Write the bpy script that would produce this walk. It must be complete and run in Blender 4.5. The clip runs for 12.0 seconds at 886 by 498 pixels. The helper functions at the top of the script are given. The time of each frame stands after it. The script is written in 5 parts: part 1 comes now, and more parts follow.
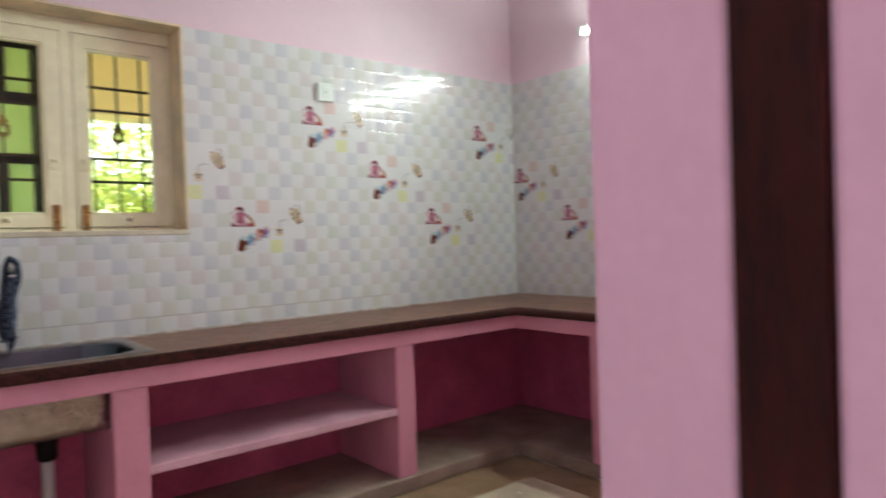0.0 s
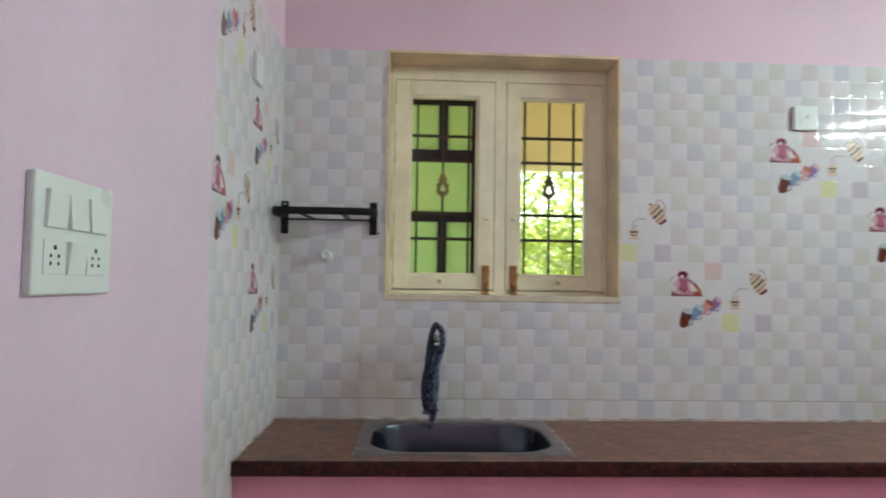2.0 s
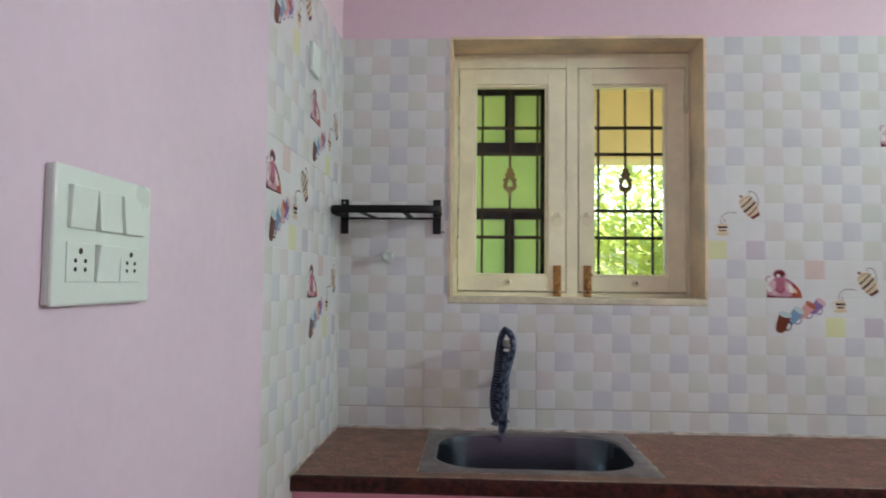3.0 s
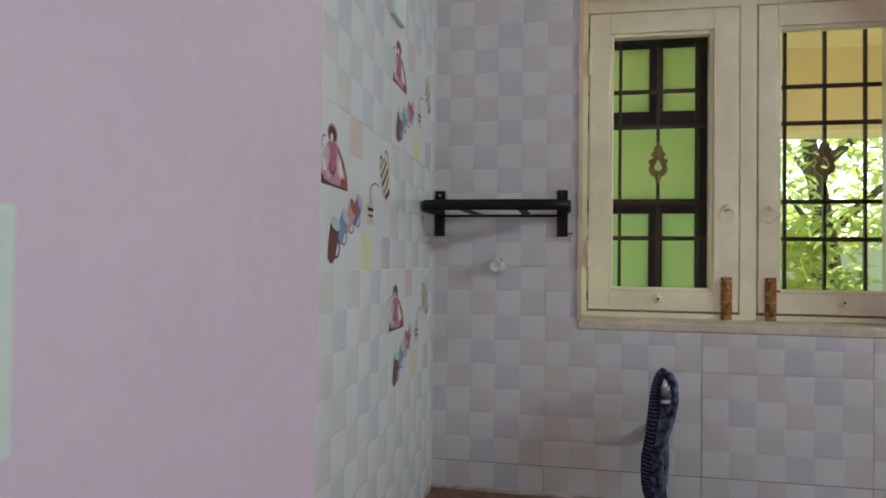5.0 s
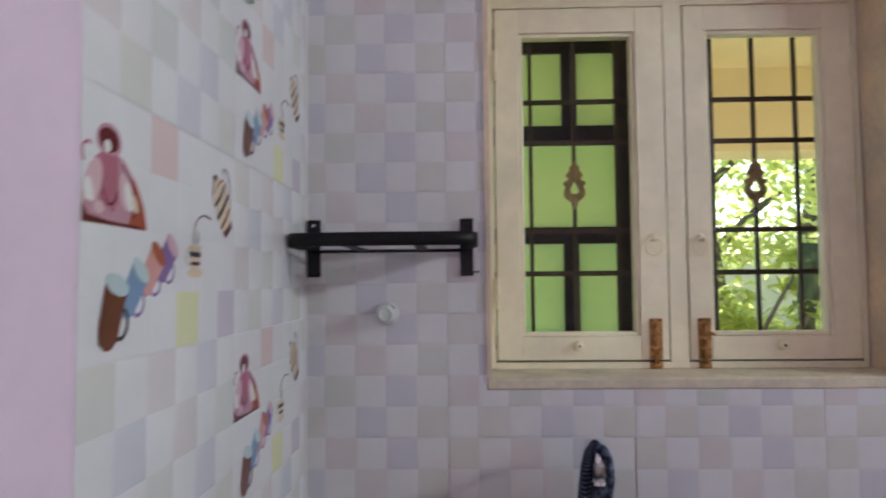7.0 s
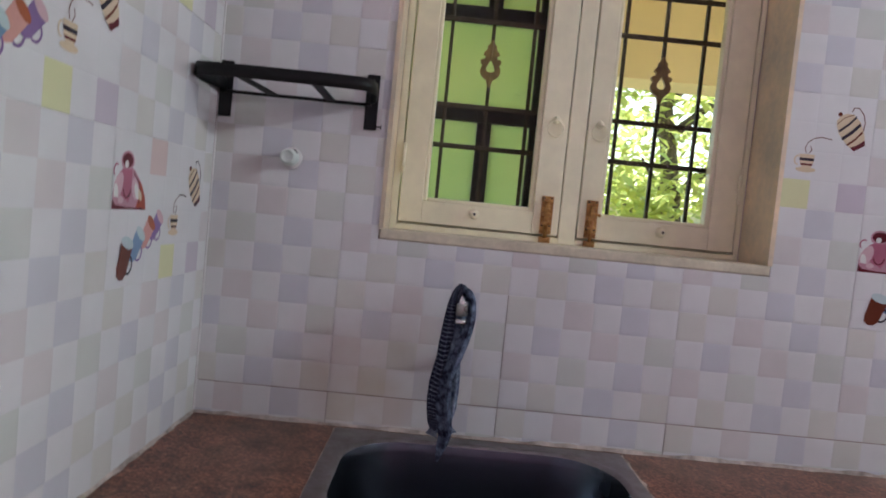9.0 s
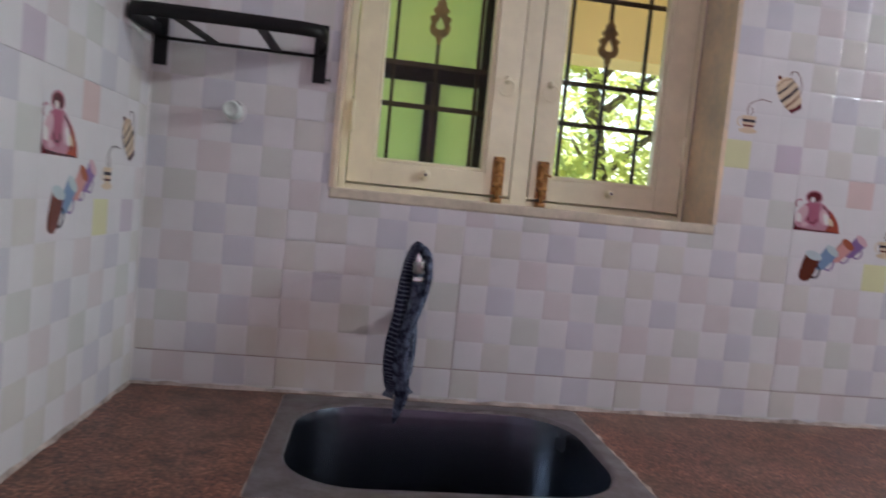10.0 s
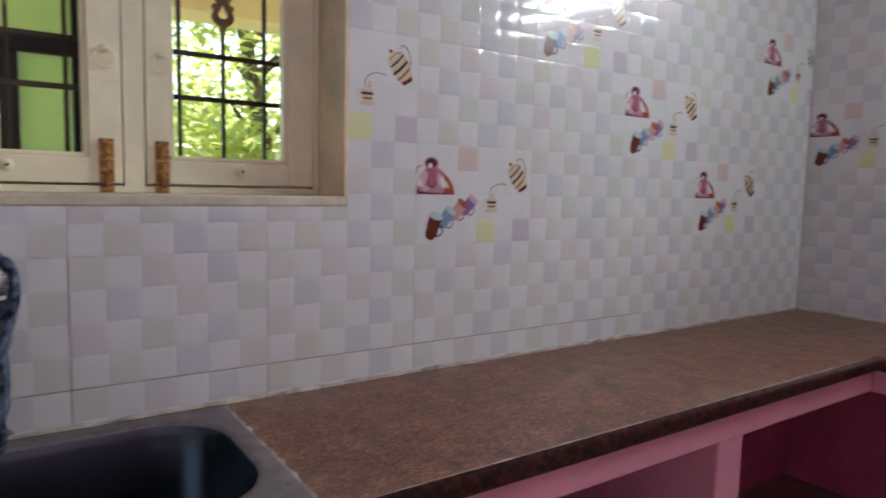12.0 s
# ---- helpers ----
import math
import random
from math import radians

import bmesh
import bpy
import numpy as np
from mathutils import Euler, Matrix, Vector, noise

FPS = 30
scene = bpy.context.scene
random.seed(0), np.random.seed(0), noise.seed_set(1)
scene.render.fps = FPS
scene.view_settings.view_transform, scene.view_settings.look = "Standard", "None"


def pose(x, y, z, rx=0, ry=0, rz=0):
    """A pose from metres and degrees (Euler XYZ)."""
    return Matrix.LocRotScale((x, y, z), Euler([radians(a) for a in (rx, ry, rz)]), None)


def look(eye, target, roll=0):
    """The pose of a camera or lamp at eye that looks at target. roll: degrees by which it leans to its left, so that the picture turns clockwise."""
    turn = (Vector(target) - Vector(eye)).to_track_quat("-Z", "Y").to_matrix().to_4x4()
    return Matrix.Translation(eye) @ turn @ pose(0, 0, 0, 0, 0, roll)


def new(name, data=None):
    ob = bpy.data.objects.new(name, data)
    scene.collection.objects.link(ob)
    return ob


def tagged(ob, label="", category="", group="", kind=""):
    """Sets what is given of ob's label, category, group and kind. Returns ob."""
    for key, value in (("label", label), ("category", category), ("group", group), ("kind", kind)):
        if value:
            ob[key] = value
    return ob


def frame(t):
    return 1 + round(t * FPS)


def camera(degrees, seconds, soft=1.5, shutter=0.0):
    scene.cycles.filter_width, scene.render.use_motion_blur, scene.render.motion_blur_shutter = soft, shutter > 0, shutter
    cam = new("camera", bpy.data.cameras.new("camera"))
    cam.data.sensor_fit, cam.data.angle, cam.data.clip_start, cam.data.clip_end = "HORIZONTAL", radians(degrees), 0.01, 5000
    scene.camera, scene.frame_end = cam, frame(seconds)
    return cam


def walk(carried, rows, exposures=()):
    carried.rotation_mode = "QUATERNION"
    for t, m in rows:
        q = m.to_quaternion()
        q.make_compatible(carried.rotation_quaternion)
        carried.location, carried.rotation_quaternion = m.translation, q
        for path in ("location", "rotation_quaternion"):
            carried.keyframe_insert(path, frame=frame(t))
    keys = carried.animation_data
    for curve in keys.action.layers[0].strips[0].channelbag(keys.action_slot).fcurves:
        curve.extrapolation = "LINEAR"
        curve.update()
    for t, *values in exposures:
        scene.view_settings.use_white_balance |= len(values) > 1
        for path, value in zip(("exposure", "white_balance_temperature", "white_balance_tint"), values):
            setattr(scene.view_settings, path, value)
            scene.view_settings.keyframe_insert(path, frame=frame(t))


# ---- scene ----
cam = camera(68.4, 12.0, 1.8, 0.5)
PATH = [
    (0, (0.28, -2.895, 1.199), (1.554, -1.354, 1.17), -1.9),
    (0.5, (0.399, -2.771, 1.276), (1.324, -0.999, 1.228), -1.3),
    (1, (0.405, -2.59, 1.285), (1.117, -0.722, 1.262), -0.5),
    (1.5, (0.413, -2.438, 1.301), (0.85, -0.486, 1.32), -0.2),
    (2, (0.482, -2.334, 1.322), (0.578, -0.339, 1.427), 0.9),
    (2.5, (0.512, -2.282, 1.327), (0.472, -0.283, 1.382), -0.6),
    (3, (0.468, -2.192, 1.33), (0.374, -0.197, 1.43), 0.6),
    (3.5, (0.385, -2.038, 1.338), (0.193, -0.051, 1.462), -0.6),
    (3.7, (0.357, -1.999, 1.339), (0.12, -0.018, 1.477), -1.0),
    (5.3, (0.355, -1.575, 1.438), (-0.025, 0.389, 1.469), 0.9),
    (5.5, (0.342, -1.514, 1.446), (0.039, 0.461, 1.522), 1.5),
    (6, (0.326, -1.387, 1.464), (0.17, 0.601, 1.617), -0.0),
    (6.5, (0.286, -1.333, 1.462), (0.184, 0.661, 1.566), 1.1),
    (7, (0.334, -1.333, 1.477), (0.276, 0.663, 1.578), -0.5),
    (7.2, (0.379, -1.339, 1.489), (0.394, 0.657, 1.605), -0.3),
    (8.8, (0.523, -1.403, 1.348), (0.561, 0.594, 1.235), 1.8),
    (9, (0.514, -1.416, 1.319), (0.53, 0.581, 1.221), 5.6),
    (9.5, (0.459, -1.414, 1.281), (0.509, 0.582, 1.165), 6.8),
    (10, (0.465, -1.384, 1.261), (0.707, 0.598, 1.134), 5.6),
    (10.5, (0.49, -1.364, 1.247), (0.904, 0.582, 1.047), 4.8),
    (11, (0.499, -1.343, 1.283), (1.159, 0.524, 1.005), 3.8),
    (11.5, (0.548, -1.365, 1.269), (1.464, 0.401, 1.07), 1.7),
    (12, (0.577, -1.37, 1.309), (1.699, 0.274, 1.118), 1.3),
]
walk(cam, [(t, look(eye, target, roll)) for t, eye, target, roll in PATH], [(0, 1.22, 6350, -17), (0.5, 0.95, 6000, -14), (1, 0.87, 5950, -14), (2.5, 1.05, 5950, -18), (3.5, 0.95, 5950, -16), (5.5, 0.62, 5830, -14), (6.5, 0.86, 5740, -6), (8.8, 0.78, 5820, -4), (10.5, 0.76, 5950, -2), (12, 0.76, 5960, -7)])

# ---- world, sun, lamps ----
world = bpy.data.worlds.new("world")
scene.world = world
world.use_nodes = True
wn = world.node_tree
sky = wn.nodes.new("ShaderNodeTexSky")
sky.sky_type = "NISHITA"
sky.sun_disc = False
sky.sun_elevation = radians(36)
sky.sun_rotation = radians(25)
wn.links.new(sky.outputs[0], wn.nodes["Background"].inputs[0])
wn.nodes["Background"].inputs[1].default_value = 0.15

sun = new("sun", bpy.data.lights.new("sun", "SUN"))
sun.data.energy, sun.data.angle, sun.data.color = 5.0, radians(0.5), (1.0, 0.94, 0.85)
sun.matrix_world = look((3.42, 7.33, 5.88), (0, 0, 0))

TUBE_X, TUBE_Z, TUBE_Y0, TUBE_Y1 = 3.225, 2.325, -1.80, -0.62
tube_lamp = new("tube_light_lamp", bpy.data.lights.new("tube_light_lamp", "AREA"))
tube_lamp.data.shape, tube_lamp.data.size, tube_lamp.data.size_y, tube_lamp.data.energy, tube_lamp.data.color = "RECTANGLE", 1.14, 0.026, 8.6, (1.0, 0.955, 0.995)
tube_lamp.data.spread = radians(122)
tube_lamp.matrix_world = look((TUBE_X - 0.018, (TUBE_Y0 + TUBE_Y1) / 2, TUBE_Z - 0.004), (TUBE_X - 1.0, (TUBE_Y0 + TUBE_Y1) / 2, TUBE_Z - 0.30))


def fill_lamp(name, place, target, w, h, power, color):
    ob = new(name, bpy.data.lights.new(name, "AREA"))
    ob.data.shape, ob.data.size, ob.data.size_y, ob.data.energy, ob.data.color = "RECTANGLE", w, h, power, color
    ob.matrix_world = look(place, target)
    return ob


# Added fill lamp, set in an unseen opening behind the kitchen.
fill_lamp("hall_fill", (3.7, -6.08, 1.6), (3.7, 0, 1.6), 1.4, 1.4, 62, (0.89, 0.88, 1.0))

# ---- materials ----


def mat(name, color, rough=0.5, metal=0.0, vary=0.06, scale=8.0, fine=120.0, bump=0.1, dist=0.002, coat=0.0, spec=0.5, rand=0.0, streak=(1, 1, 1), color2=None, patch=0.5):
    """Paint-like surface: large soft variation, fine grain and relief."""
    m = bpy.data.materials.new(name)
    m.use_nodes = True
    nt, b = m.node_tree, m.node_tree.nodes["Principled BSDF"]
    N, L = nt.nodes.new, nt.links.new
    tc = N("ShaderNodeTexCoord")
    geo = N("ShaderNodeNewGeometry")
    mp = N("ShaderNodeMapping")
    mp.inputs["Scale"].default_value = streak
    L(geo.outputs["Position"], mp.inputs[0])
    n1, n2 = N("ShaderNodeTexNoise"), N("ShaderNodeTexNoise")
    n1.inputs["Scale"].default_value, n2.inputs["Scale"].default_value = scale, fine
    n1.inputs["Detail"].default_value, n2.inputs["Detail"].default_value = 4, 3
    L(mp.outputs[0], n1.inputs[0])
    L(mp.outputs[0], n2.inputs[0])
    add = N("ShaderNodeMath")
    add.operation = "MULTIPLY_ADD"
    add.inputs[1].default_value = 0.35
    L(n2.outputs[0], add.inputs[0])
    L(n1.outputs[0], add.inputs[2])
    ramp = N("ShaderNodeMapRange")
    ramp.inputs[1].default_value, ramp.inputs[2].default_value = patch - 0.05, patch + 0.4
    L(add.outputs[0], ramp.inputs[0])
    mix = N("ShaderNodeMix")
    mix.data_type = "RGBA"
    c2 = color2 or tuple(max(0, c * (1 - 2.2 * vary)) for c in color)
    mix.inputs[6].default_value = (*[min(1, c * (1 + vary * 0.5)) for c in color], 1)
    mix.inputs[7].default_value = (*c2, 1)
    L(ramp.outputs[0], mix.inputs[0])
    out = mix.outputs[2]
    if rand:
        oi = N("ShaderNodeObjectInfo")
        mr = N("ShaderNodeMapRange")
        mr.inputs[3].default_value, mr.inputs[4].default_value = 1 - rand, 1 + rand
        L(oi.outputs["Random"], mr.inputs[0])
        hs = N("ShaderNodeHueSaturation")
        L(mr.outputs[0], hs.inputs["Value"])
        L(out, hs.inputs["Color"])
        out = hs.outputs[0]
    L(out, b.inputs["Base Color"])
    rr = N("ShaderNodeMapRange")
    rr.inputs[3].default_value, rr.inputs[4].default_value = max(0.02, rough * 0.85), min(1, rough * 1.2)
    L(n1.outputs[0], rr.inputs[0])
    L(rr.outputs[0], b.inputs["Roughness"])
    b.inputs["Metallic"].default_value = metal
    b.inputs["Coat Weight"].default_value = coat
    b.inputs["Coat Roughness"].default_value = 0.08
    b.inputs["Specular IOR Level"].default_value = spec
    if bump:
        bp = N("ShaderNodeBump")
        bp.inputs["Strength"].default_value, bp.inputs["Distance"].default_value = bump, dist
        L(add.outputs[0], bp.inputs["Height"])
        L(bp.outputs[0], b.inputs["Normal"])
    return m


PINK = mat("pink_paint", (0.77, 0.59, 0.675), 0.5, vary=0.04, scale=2.2, fine=60, bump=0.25, dist=0.003)
# Pink gloss paint with the cool daylight tint mixed into its colour.
PINK_COOL = mat("pink_gloss_paint_cool_lit", (0.74, 0.60, 0.71), 0.42, vary=0.05, scale=2.2, fine=45, bump=0.3, dist=0.003)
ENTRY = mat("entry_pink_paint", (0.79, 0.51, 0.61), 0.5, vary=0.05, scale=2.2, fine=60, bump=0.25, dist=0.003)
PINKC = mat("pink_counter_paint", (0.72, 0.31, 0.42), 0.5, vary=0.06, scale=4, fine=60, bump=0.3, dist=0.003)
# Colour of the unseen hall walls, kept pale so less pink light bounces.
HALL = mat("hall_paint", (0.74, 0.70, 0.70), 0.6, vary=0.04, scale=2.2, fine=60, bump=0.2, dist=0.003)
# Bay lining: recess shade and pink bounce are put into this colour.
PINK_SHADED = mat("pink_paint_rough_shaded", (0.66, 0.13, 0.26), 0.6, vary=0.12, scale=5, fine=40, bump=0.4, dist=0.003)
SHELF = mat("pink_paint_shelf", (0.74, 0.43, 0.53), 0.5, vary=0.1, scale=6, fine=50, bump=0.3, dist=0.002)
CEIL = mat("ceiling_white", (0.8, 0.78, 0.77), 0.8, vary=0.03, scale=3, bump=0.2)
FLOORM = mat("floor_tile", (0.62, 0.52, 0.40), 0.25, vary=0.08, scale=5, fine=80, bump=0.03, rand=0.03)
BORDER = mat("floor_border", (0.34, 0.23, 0.14), 0.3, vary=0.15, scale=8, fine=90, bump=0.05)
PLINTH = mat("plinth_cement", (0.36, 0.27, 0.22), 0.55, vary=0.2, scale=5, fine=60, bump=0.3)
CREAM = mat("cream_enamel", (0.95, 0.89, 0.65), 0.35, vary=0.06, scale=9, fine=40, bump=0.12, dist=0.001)
SILL = mat("sill_cement_cream", (0.70, 0.63, 0.48), 0.6, vary=0.14, scale=14, fine=90, bump=0.4, dist=0.002)
# Patchy cream plaster; the glow of bounced sunlight is put into its colour.
REVEAL = mat("reveal_plaster_warm_lit", (0.82, 0.64, 0.43), 0.6, color2=(0.54, 0.47, 0.37), vary=0.12, scale=7, fine=60, bump=0.4, dist=0.002)
GROUT = mat("grout", (0.76, 0.75, 0.74), 0.8, vary=0.1, bump=0.1)
CAULK = mat("cement_fill", (0.58, 0.50, 0.44), 0.7, vary=0.3, scale=18, fine=90, bump=0.5, dist=0.002)
IRON = mat("grille_iron", (0.05, 0.03, 0.015), 0.5, vary=0.2, scale=30, bump=0.2)
GOLD = mat("grille_ornament", (0.30, 0.19, 0.07), 0.45, metal=0.1, vary=0.2, scale=40, bump=0.2)
DARKWOOD = mat("dark_frame", (0.014, 0.013, 0.014), 0.5, vary=0.3, scale=20, bump=0.3)
BLACK = mat("black_powder_coat", (0.006, 0.006, 0.007), 0.45, vary=0.2, bump=0.1, spec=0.3)
WHITEP = mat("white_plastic", (0.72, 0.78, 0.74), 0.28, vary=0.02, scale=12, bump=0.0)
HOLE = mat("socket_hole", (0.02, 0.02, 0.02), 0.6, vary=0.1, bump=0)
STEEL = mat("stainless_steel", (0.42, 0.42, 0.41), 0.27, metal=1.0, vary=0.12, scale=10, fine=200, bump=0.06, dist=0.001)
# Bowl steel: inner shade and a bluish reflected glow are in its colour.
STEELIN = mat("stainless_bowl_shaded", (0.125, 0.142, 0.175), 0.25, metal=1.0, vary=0.2, scale=6, fine=160, bump=0.05, dist=0.001)
RIM = mat("sink_rim_worn", (0.23, 0.22, 0.23), 0.38, metal=0.7, vary=0.25, scale=25, fine=120, bump=0.2, dist=0.001, color2=(0.17, 0.14, 0.14))
UNDER = mat("steel_underside", (0.52, 0.45, 0.43), 0.26, metal=0.9, vary=0.25, scale=12, fine=120, bump=0.2, dist=0.001, color2=(0.32, 0.24, 0.21))
CHROME = mat("chrome", (0.75, 0.75, 0.76), 0.12, metal=1.0, vary=0.05, bump=0)
RUST = mat("rusty_brass", (0.50, 0.30, 0.10), 0.45, metal=0.5, vary=0.3, scale=50, fine=200, bump=0.4, dist=0.001, color2=(0.25, 0.10, 0.03))
PIPE = mat("pvc_pipe", (0.62, 0.60, 0.57), 0.4, vary=0.08, bump=0)
BROWN = mat("varnished_door_wood", (0.060, 0.006, 0.003), 0.35, vary=0.35, scale=5, fine=40, bump=0.1, dist=0.001, streak=(6, 6, 0.7), spec=0.16)
YELLOWWALL = mat("cream_outer_wall", (0.95, 0.82, 0.48), 0.8, vary=0.06, scale=2, bump=0.2)
GROUNDM = mat("garden_soil", (0.50, 0.42, 0.28), 0.9, vary=0.3, scale=2, fine=20, bump=0.5, color2=(0.42, 0.38, 0.20))
BARK = mat("bark", (0.20, 0.15, 0.10), 0.9, vary=0.3, scale=8, fine=60, bump=0.6, dist=0.01, streak=(4, 4, 1))
LEAF1 = mat("leaf_green", (0.16, 0.28, 0.05), 0.5, vary=0.3, scale=3, bump=0)
LEAF2 = mat("leaf_yellow_green", (0.48, 0.48, 0.10), 0.5, vary=0.3, scale=3, bump=0)
for m in (LEAF1, LEAF2):
    b = m.node_tree.nodes["Principled BSDF"]
    tr = m.node_tree.nodes.new("ShaderNodeBsdfTranslucent")
    tr.inputs[0].default_value = (0.84, 0.88, 0.30, 1)
    mx = m.node_tree.nodes.new("ShaderNodeMixShader")
    mx.inputs[0].default_value = 0.6
    out = m.node_tree.nodes["Material Output"]
    m.node_tree.links.new(b.outputs[0], mx.inputs[1])
    m.node_tree.links.new(tr.outputs[0], mx.inputs[2])
    m.node_tree.links.new(mx.outputs[0], out.inputs[0])


def simple(name, color, rough=0.5, metal=0.0, coat=0.0):
    return mat(name, color, rough, metal, vary=0.05, scale=20, fine=150, bump=0.0, coat=coat)


def granite():
    m = bpy.data.materials.new("brown_granite")
    m.use_nodes = True
    nt, b = m.node_tree, m.node_tree.nodes["Principled BSDF"]
    N, L = nt.nodes.new, nt.links.new
    geo = N("ShaderNodeNewGeometry")
    v = N("ShaderNodeTexVoronoi")
    v.inputs["Scale"].default_value = 330
    n = N("ShaderNodeTexNoise")
    n.inputs["Scale"].default_value = 165
    n.inputs["Detail"].default_value = 5
    big = N("ShaderNodeTexNoise")
    big.inputs["Scale"].default_value = 3.2
    big.inputs["Detail"].default_value = 5
    for t in (v, n, big):
        L(geo.outputs["Position"], t.inputs[0])
    r = N("ShaderNodeValToRGB")
    e = r.color_ramp.elements
    e[0].position, e[0].color = 0.34, (0.028, 0.014, 0.012, 1)
    e[1].position, e[1].color = 0.72, (0.28, 0.140, 0.088, 1)
    k = r.color_ramp.elements.new(0.5)
    k.color = (0.15, 0.052, 0.030, 1)
    L(n.outputs[0], r.inputs[0])
    sp = N("ShaderNodeMapRange")
    sp.inputs[1].default_value, sp.inputs[2].default_value = 0.0, 1.0
    sp.inputs[3].default_value, sp.inputs[4].default_value = 0.65, 1.4
    L(v.outputs["Color"], sp.inputs[0])
    hs = N("ShaderNodeHueSaturation")
    L(sp.outputs[0], hs.inputs["Value"])
    L(r.outputs[0], hs.inputs["Color"])
    mx = N("ShaderNodeMix")
    mx.data_type = "RGBA"
    mr = N("ShaderNodeMapRange")
    mr.inputs[1].default_value, mr.inputs[2].default_value = 0.44, 0.60
    mr.inputs[4].default_value = 0.50
    L(big.outputs[0], mr.inputs[0])
    L(mr.outputs[0], mx.inputs[0])
    L(hs.outputs[0], mx.inputs[6])
    mx.inputs[7].default_value = (0.19, 0.125, 0.095, 1)
    mid = N("ShaderNodeTexNoise")
    mid.inputs["Scale"].default_value = 17
    mid.inputs["Detail"].default_value = 8
    mid.inputs["Roughness"].default_value = 0.7
    L(geo.outputs["Position"], mid.inputs[0])
    mm = N("ShaderNodeMapRange")
    mm.inputs[1].default_value, mm.inputs[2].default_value = 0.3, 0.7
    mm.inputs[3].default_value, mm.inputs[4].default_value = 0.45, 1.6
    L(mid.outputs[0], mm.inputs[0])
    hv = N("ShaderNodeHueSaturation")
    L(mm.outputs[0], hv.inputs["Value"])
    L(mx.outputs[2], hv.inputs["Color"])
    L(hv.outputs[0], b.inputs["Base Color"])
    rr = N("ShaderNodeMapRange")
    rr.inputs[3].default_value, rr.inputs[4].default_value = 0.28, 0.6
    L(big.outputs[0], rr.inputs[0])
    L(rr.outputs[0], b.inputs["Roughness"])
    bp = N("ShaderNodeBump")
    bp.inputs["Strength"].default_value, bp.inputs["Distance"].default_value = 0.15, 0.001
    L(n.outputs[0], bp.inputs["Height"])
    L(bp.outputs[0], b.inputs["Normal"])
    return m


GRANITE = granite()
# Same stone without the dust; the unlit front is darkened in its colour.
EDGE = mat("granite_edge_shaded", (0.085, 0.024, 0.018), 0.5, spec=0.22, vary=0.4, scale=70, fine=190, bump=0.5, dist=0.002, color2=(0.012, 0.007, 0.007))


def glazed(name, color, rough=0.075):
    """Glazed wall tile: a clear gloss, a slightly wavy surface and faint dirt."""
    m = mat(name, color, rough, vary=0.035, scale=7, fine=20, bump=0.035, dist=0.002, spec=0.58)
    nt = m.node_tree
    b = nt.nodes["Principled BSDF"]
    src = b.inputs["Base Color"].links[0].from_socket
    geo, dist, mr, nz, mul, mx = (nt.nodes.new(k) for k in ("ShaderNodeNewGeometry", "ShaderNodeVectorMath", "ShaderNodeMapRange", "ShaderNodeTexNoise", "ShaderNodeMath", "ShaderNodeMix"))
    dist.operation, mul.operation, mx.data_type = "DISTANCE", "MULTIPLY", "RGBA"
    dist.inputs[1].default_value = (0.40, 0.0, 0.93)
    mr.inputs[1].default_value, mr.inputs[2].default_value, mr.inputs[3].default_value, mr.inputs[4].default_value = 0.02, 0.26, 0.75, 0.0
    nz.inputs["Scale"].default_value = 9
    nt.links.new(geo.outputs["Position"], dist.inputs[0])
    nt.links.new(geo.outputs["Position"], nz.inputs[0])
    nt.links.new(dist.outputs["Value"], mr.inputs[0])
    nt.links.new(mr.outputs[0], mul.inputs[0])
    nt.links.new(nz.outputs[0], mul.inputs[1])
    nt.links.new(mul.outputs[0], mx.inputs[0])
    nt.links.new(src, mx.inputs[6])
    mx.inputs[7].default_value = (0.46, 0.30, 0.17, 1)
    nt.links.new(mx.outputs[2], b.inputs["Base Color"])
    return m


TILE_COLORS = {
    "w": glazed("glaze_white", (0.72, 0.72, 0.725)),
    "l": glazed("glaze_lilac_grey", (0.615, 0.62, 0.665)),
    "p": glazed("glaze_pink_beige", (0.665, 0.63, 0.63)),
    "g": glazed("glaze_pale_green", (0.63, 0.65, 0.615)),
    "c": glazed("glaze_cream", (0.655, 0.65, 0.61)),
    "y": glazed("glaze_yellow", (0.7, 0.71, 0.42)),
    "r": glazed("glaze_rose", (0.68, 0.55, 0.53)),
    "v": glazed("glaze_violet", (0.58, 0.53, 0.6)),
}
SLOTS = "wlpgcyrv"
PR = {
    "pinkpot": simple("print_pink", (0.47, 0.25, 0.31), 0.2),
    "pinklight": simple("print_light_pink", (0.62, 0.42, 0.47), 0.2),
    "pinkdeep": simple("print_deep_pink", (0.40, 0.13, 0.20), 0.2),
    "rust": simple("print_rust", (0.34, 0.07, 0.04), 0.2),
    "maroon": simple("print_maroon", (0.11, 0.012, 0.02), 0.2),
    "brown": simple("print_brown", (0.13, 0.03, 0.015), 0.2),
    "blue": simple("print_blue", (0.2, 0.3, 0.46), 0.2),
    "sky": simple("print_pale_blue", (0.5, 0.6, 0.62), 0.2),
    "orange": simple("print_orange", (0.36, 0.11, 0.06), 0.2),
    "salmon": simple("print_salmon", (0.6, 0.32, 0.29), 0.2),
    "violet": simple("print_violet", (0.24, 0.15, 0.34), 0.2),
    "straw": simple("print_straw", (0.66, 0.54, 0.38), 0.2),
    "black": simple("print_black", (0.02, 0.015, 0.03), 0.2),
    "white": simple("print_white", (0.75, 0.74, 0.72), 0.2),
}
PNAMES = list(PR)

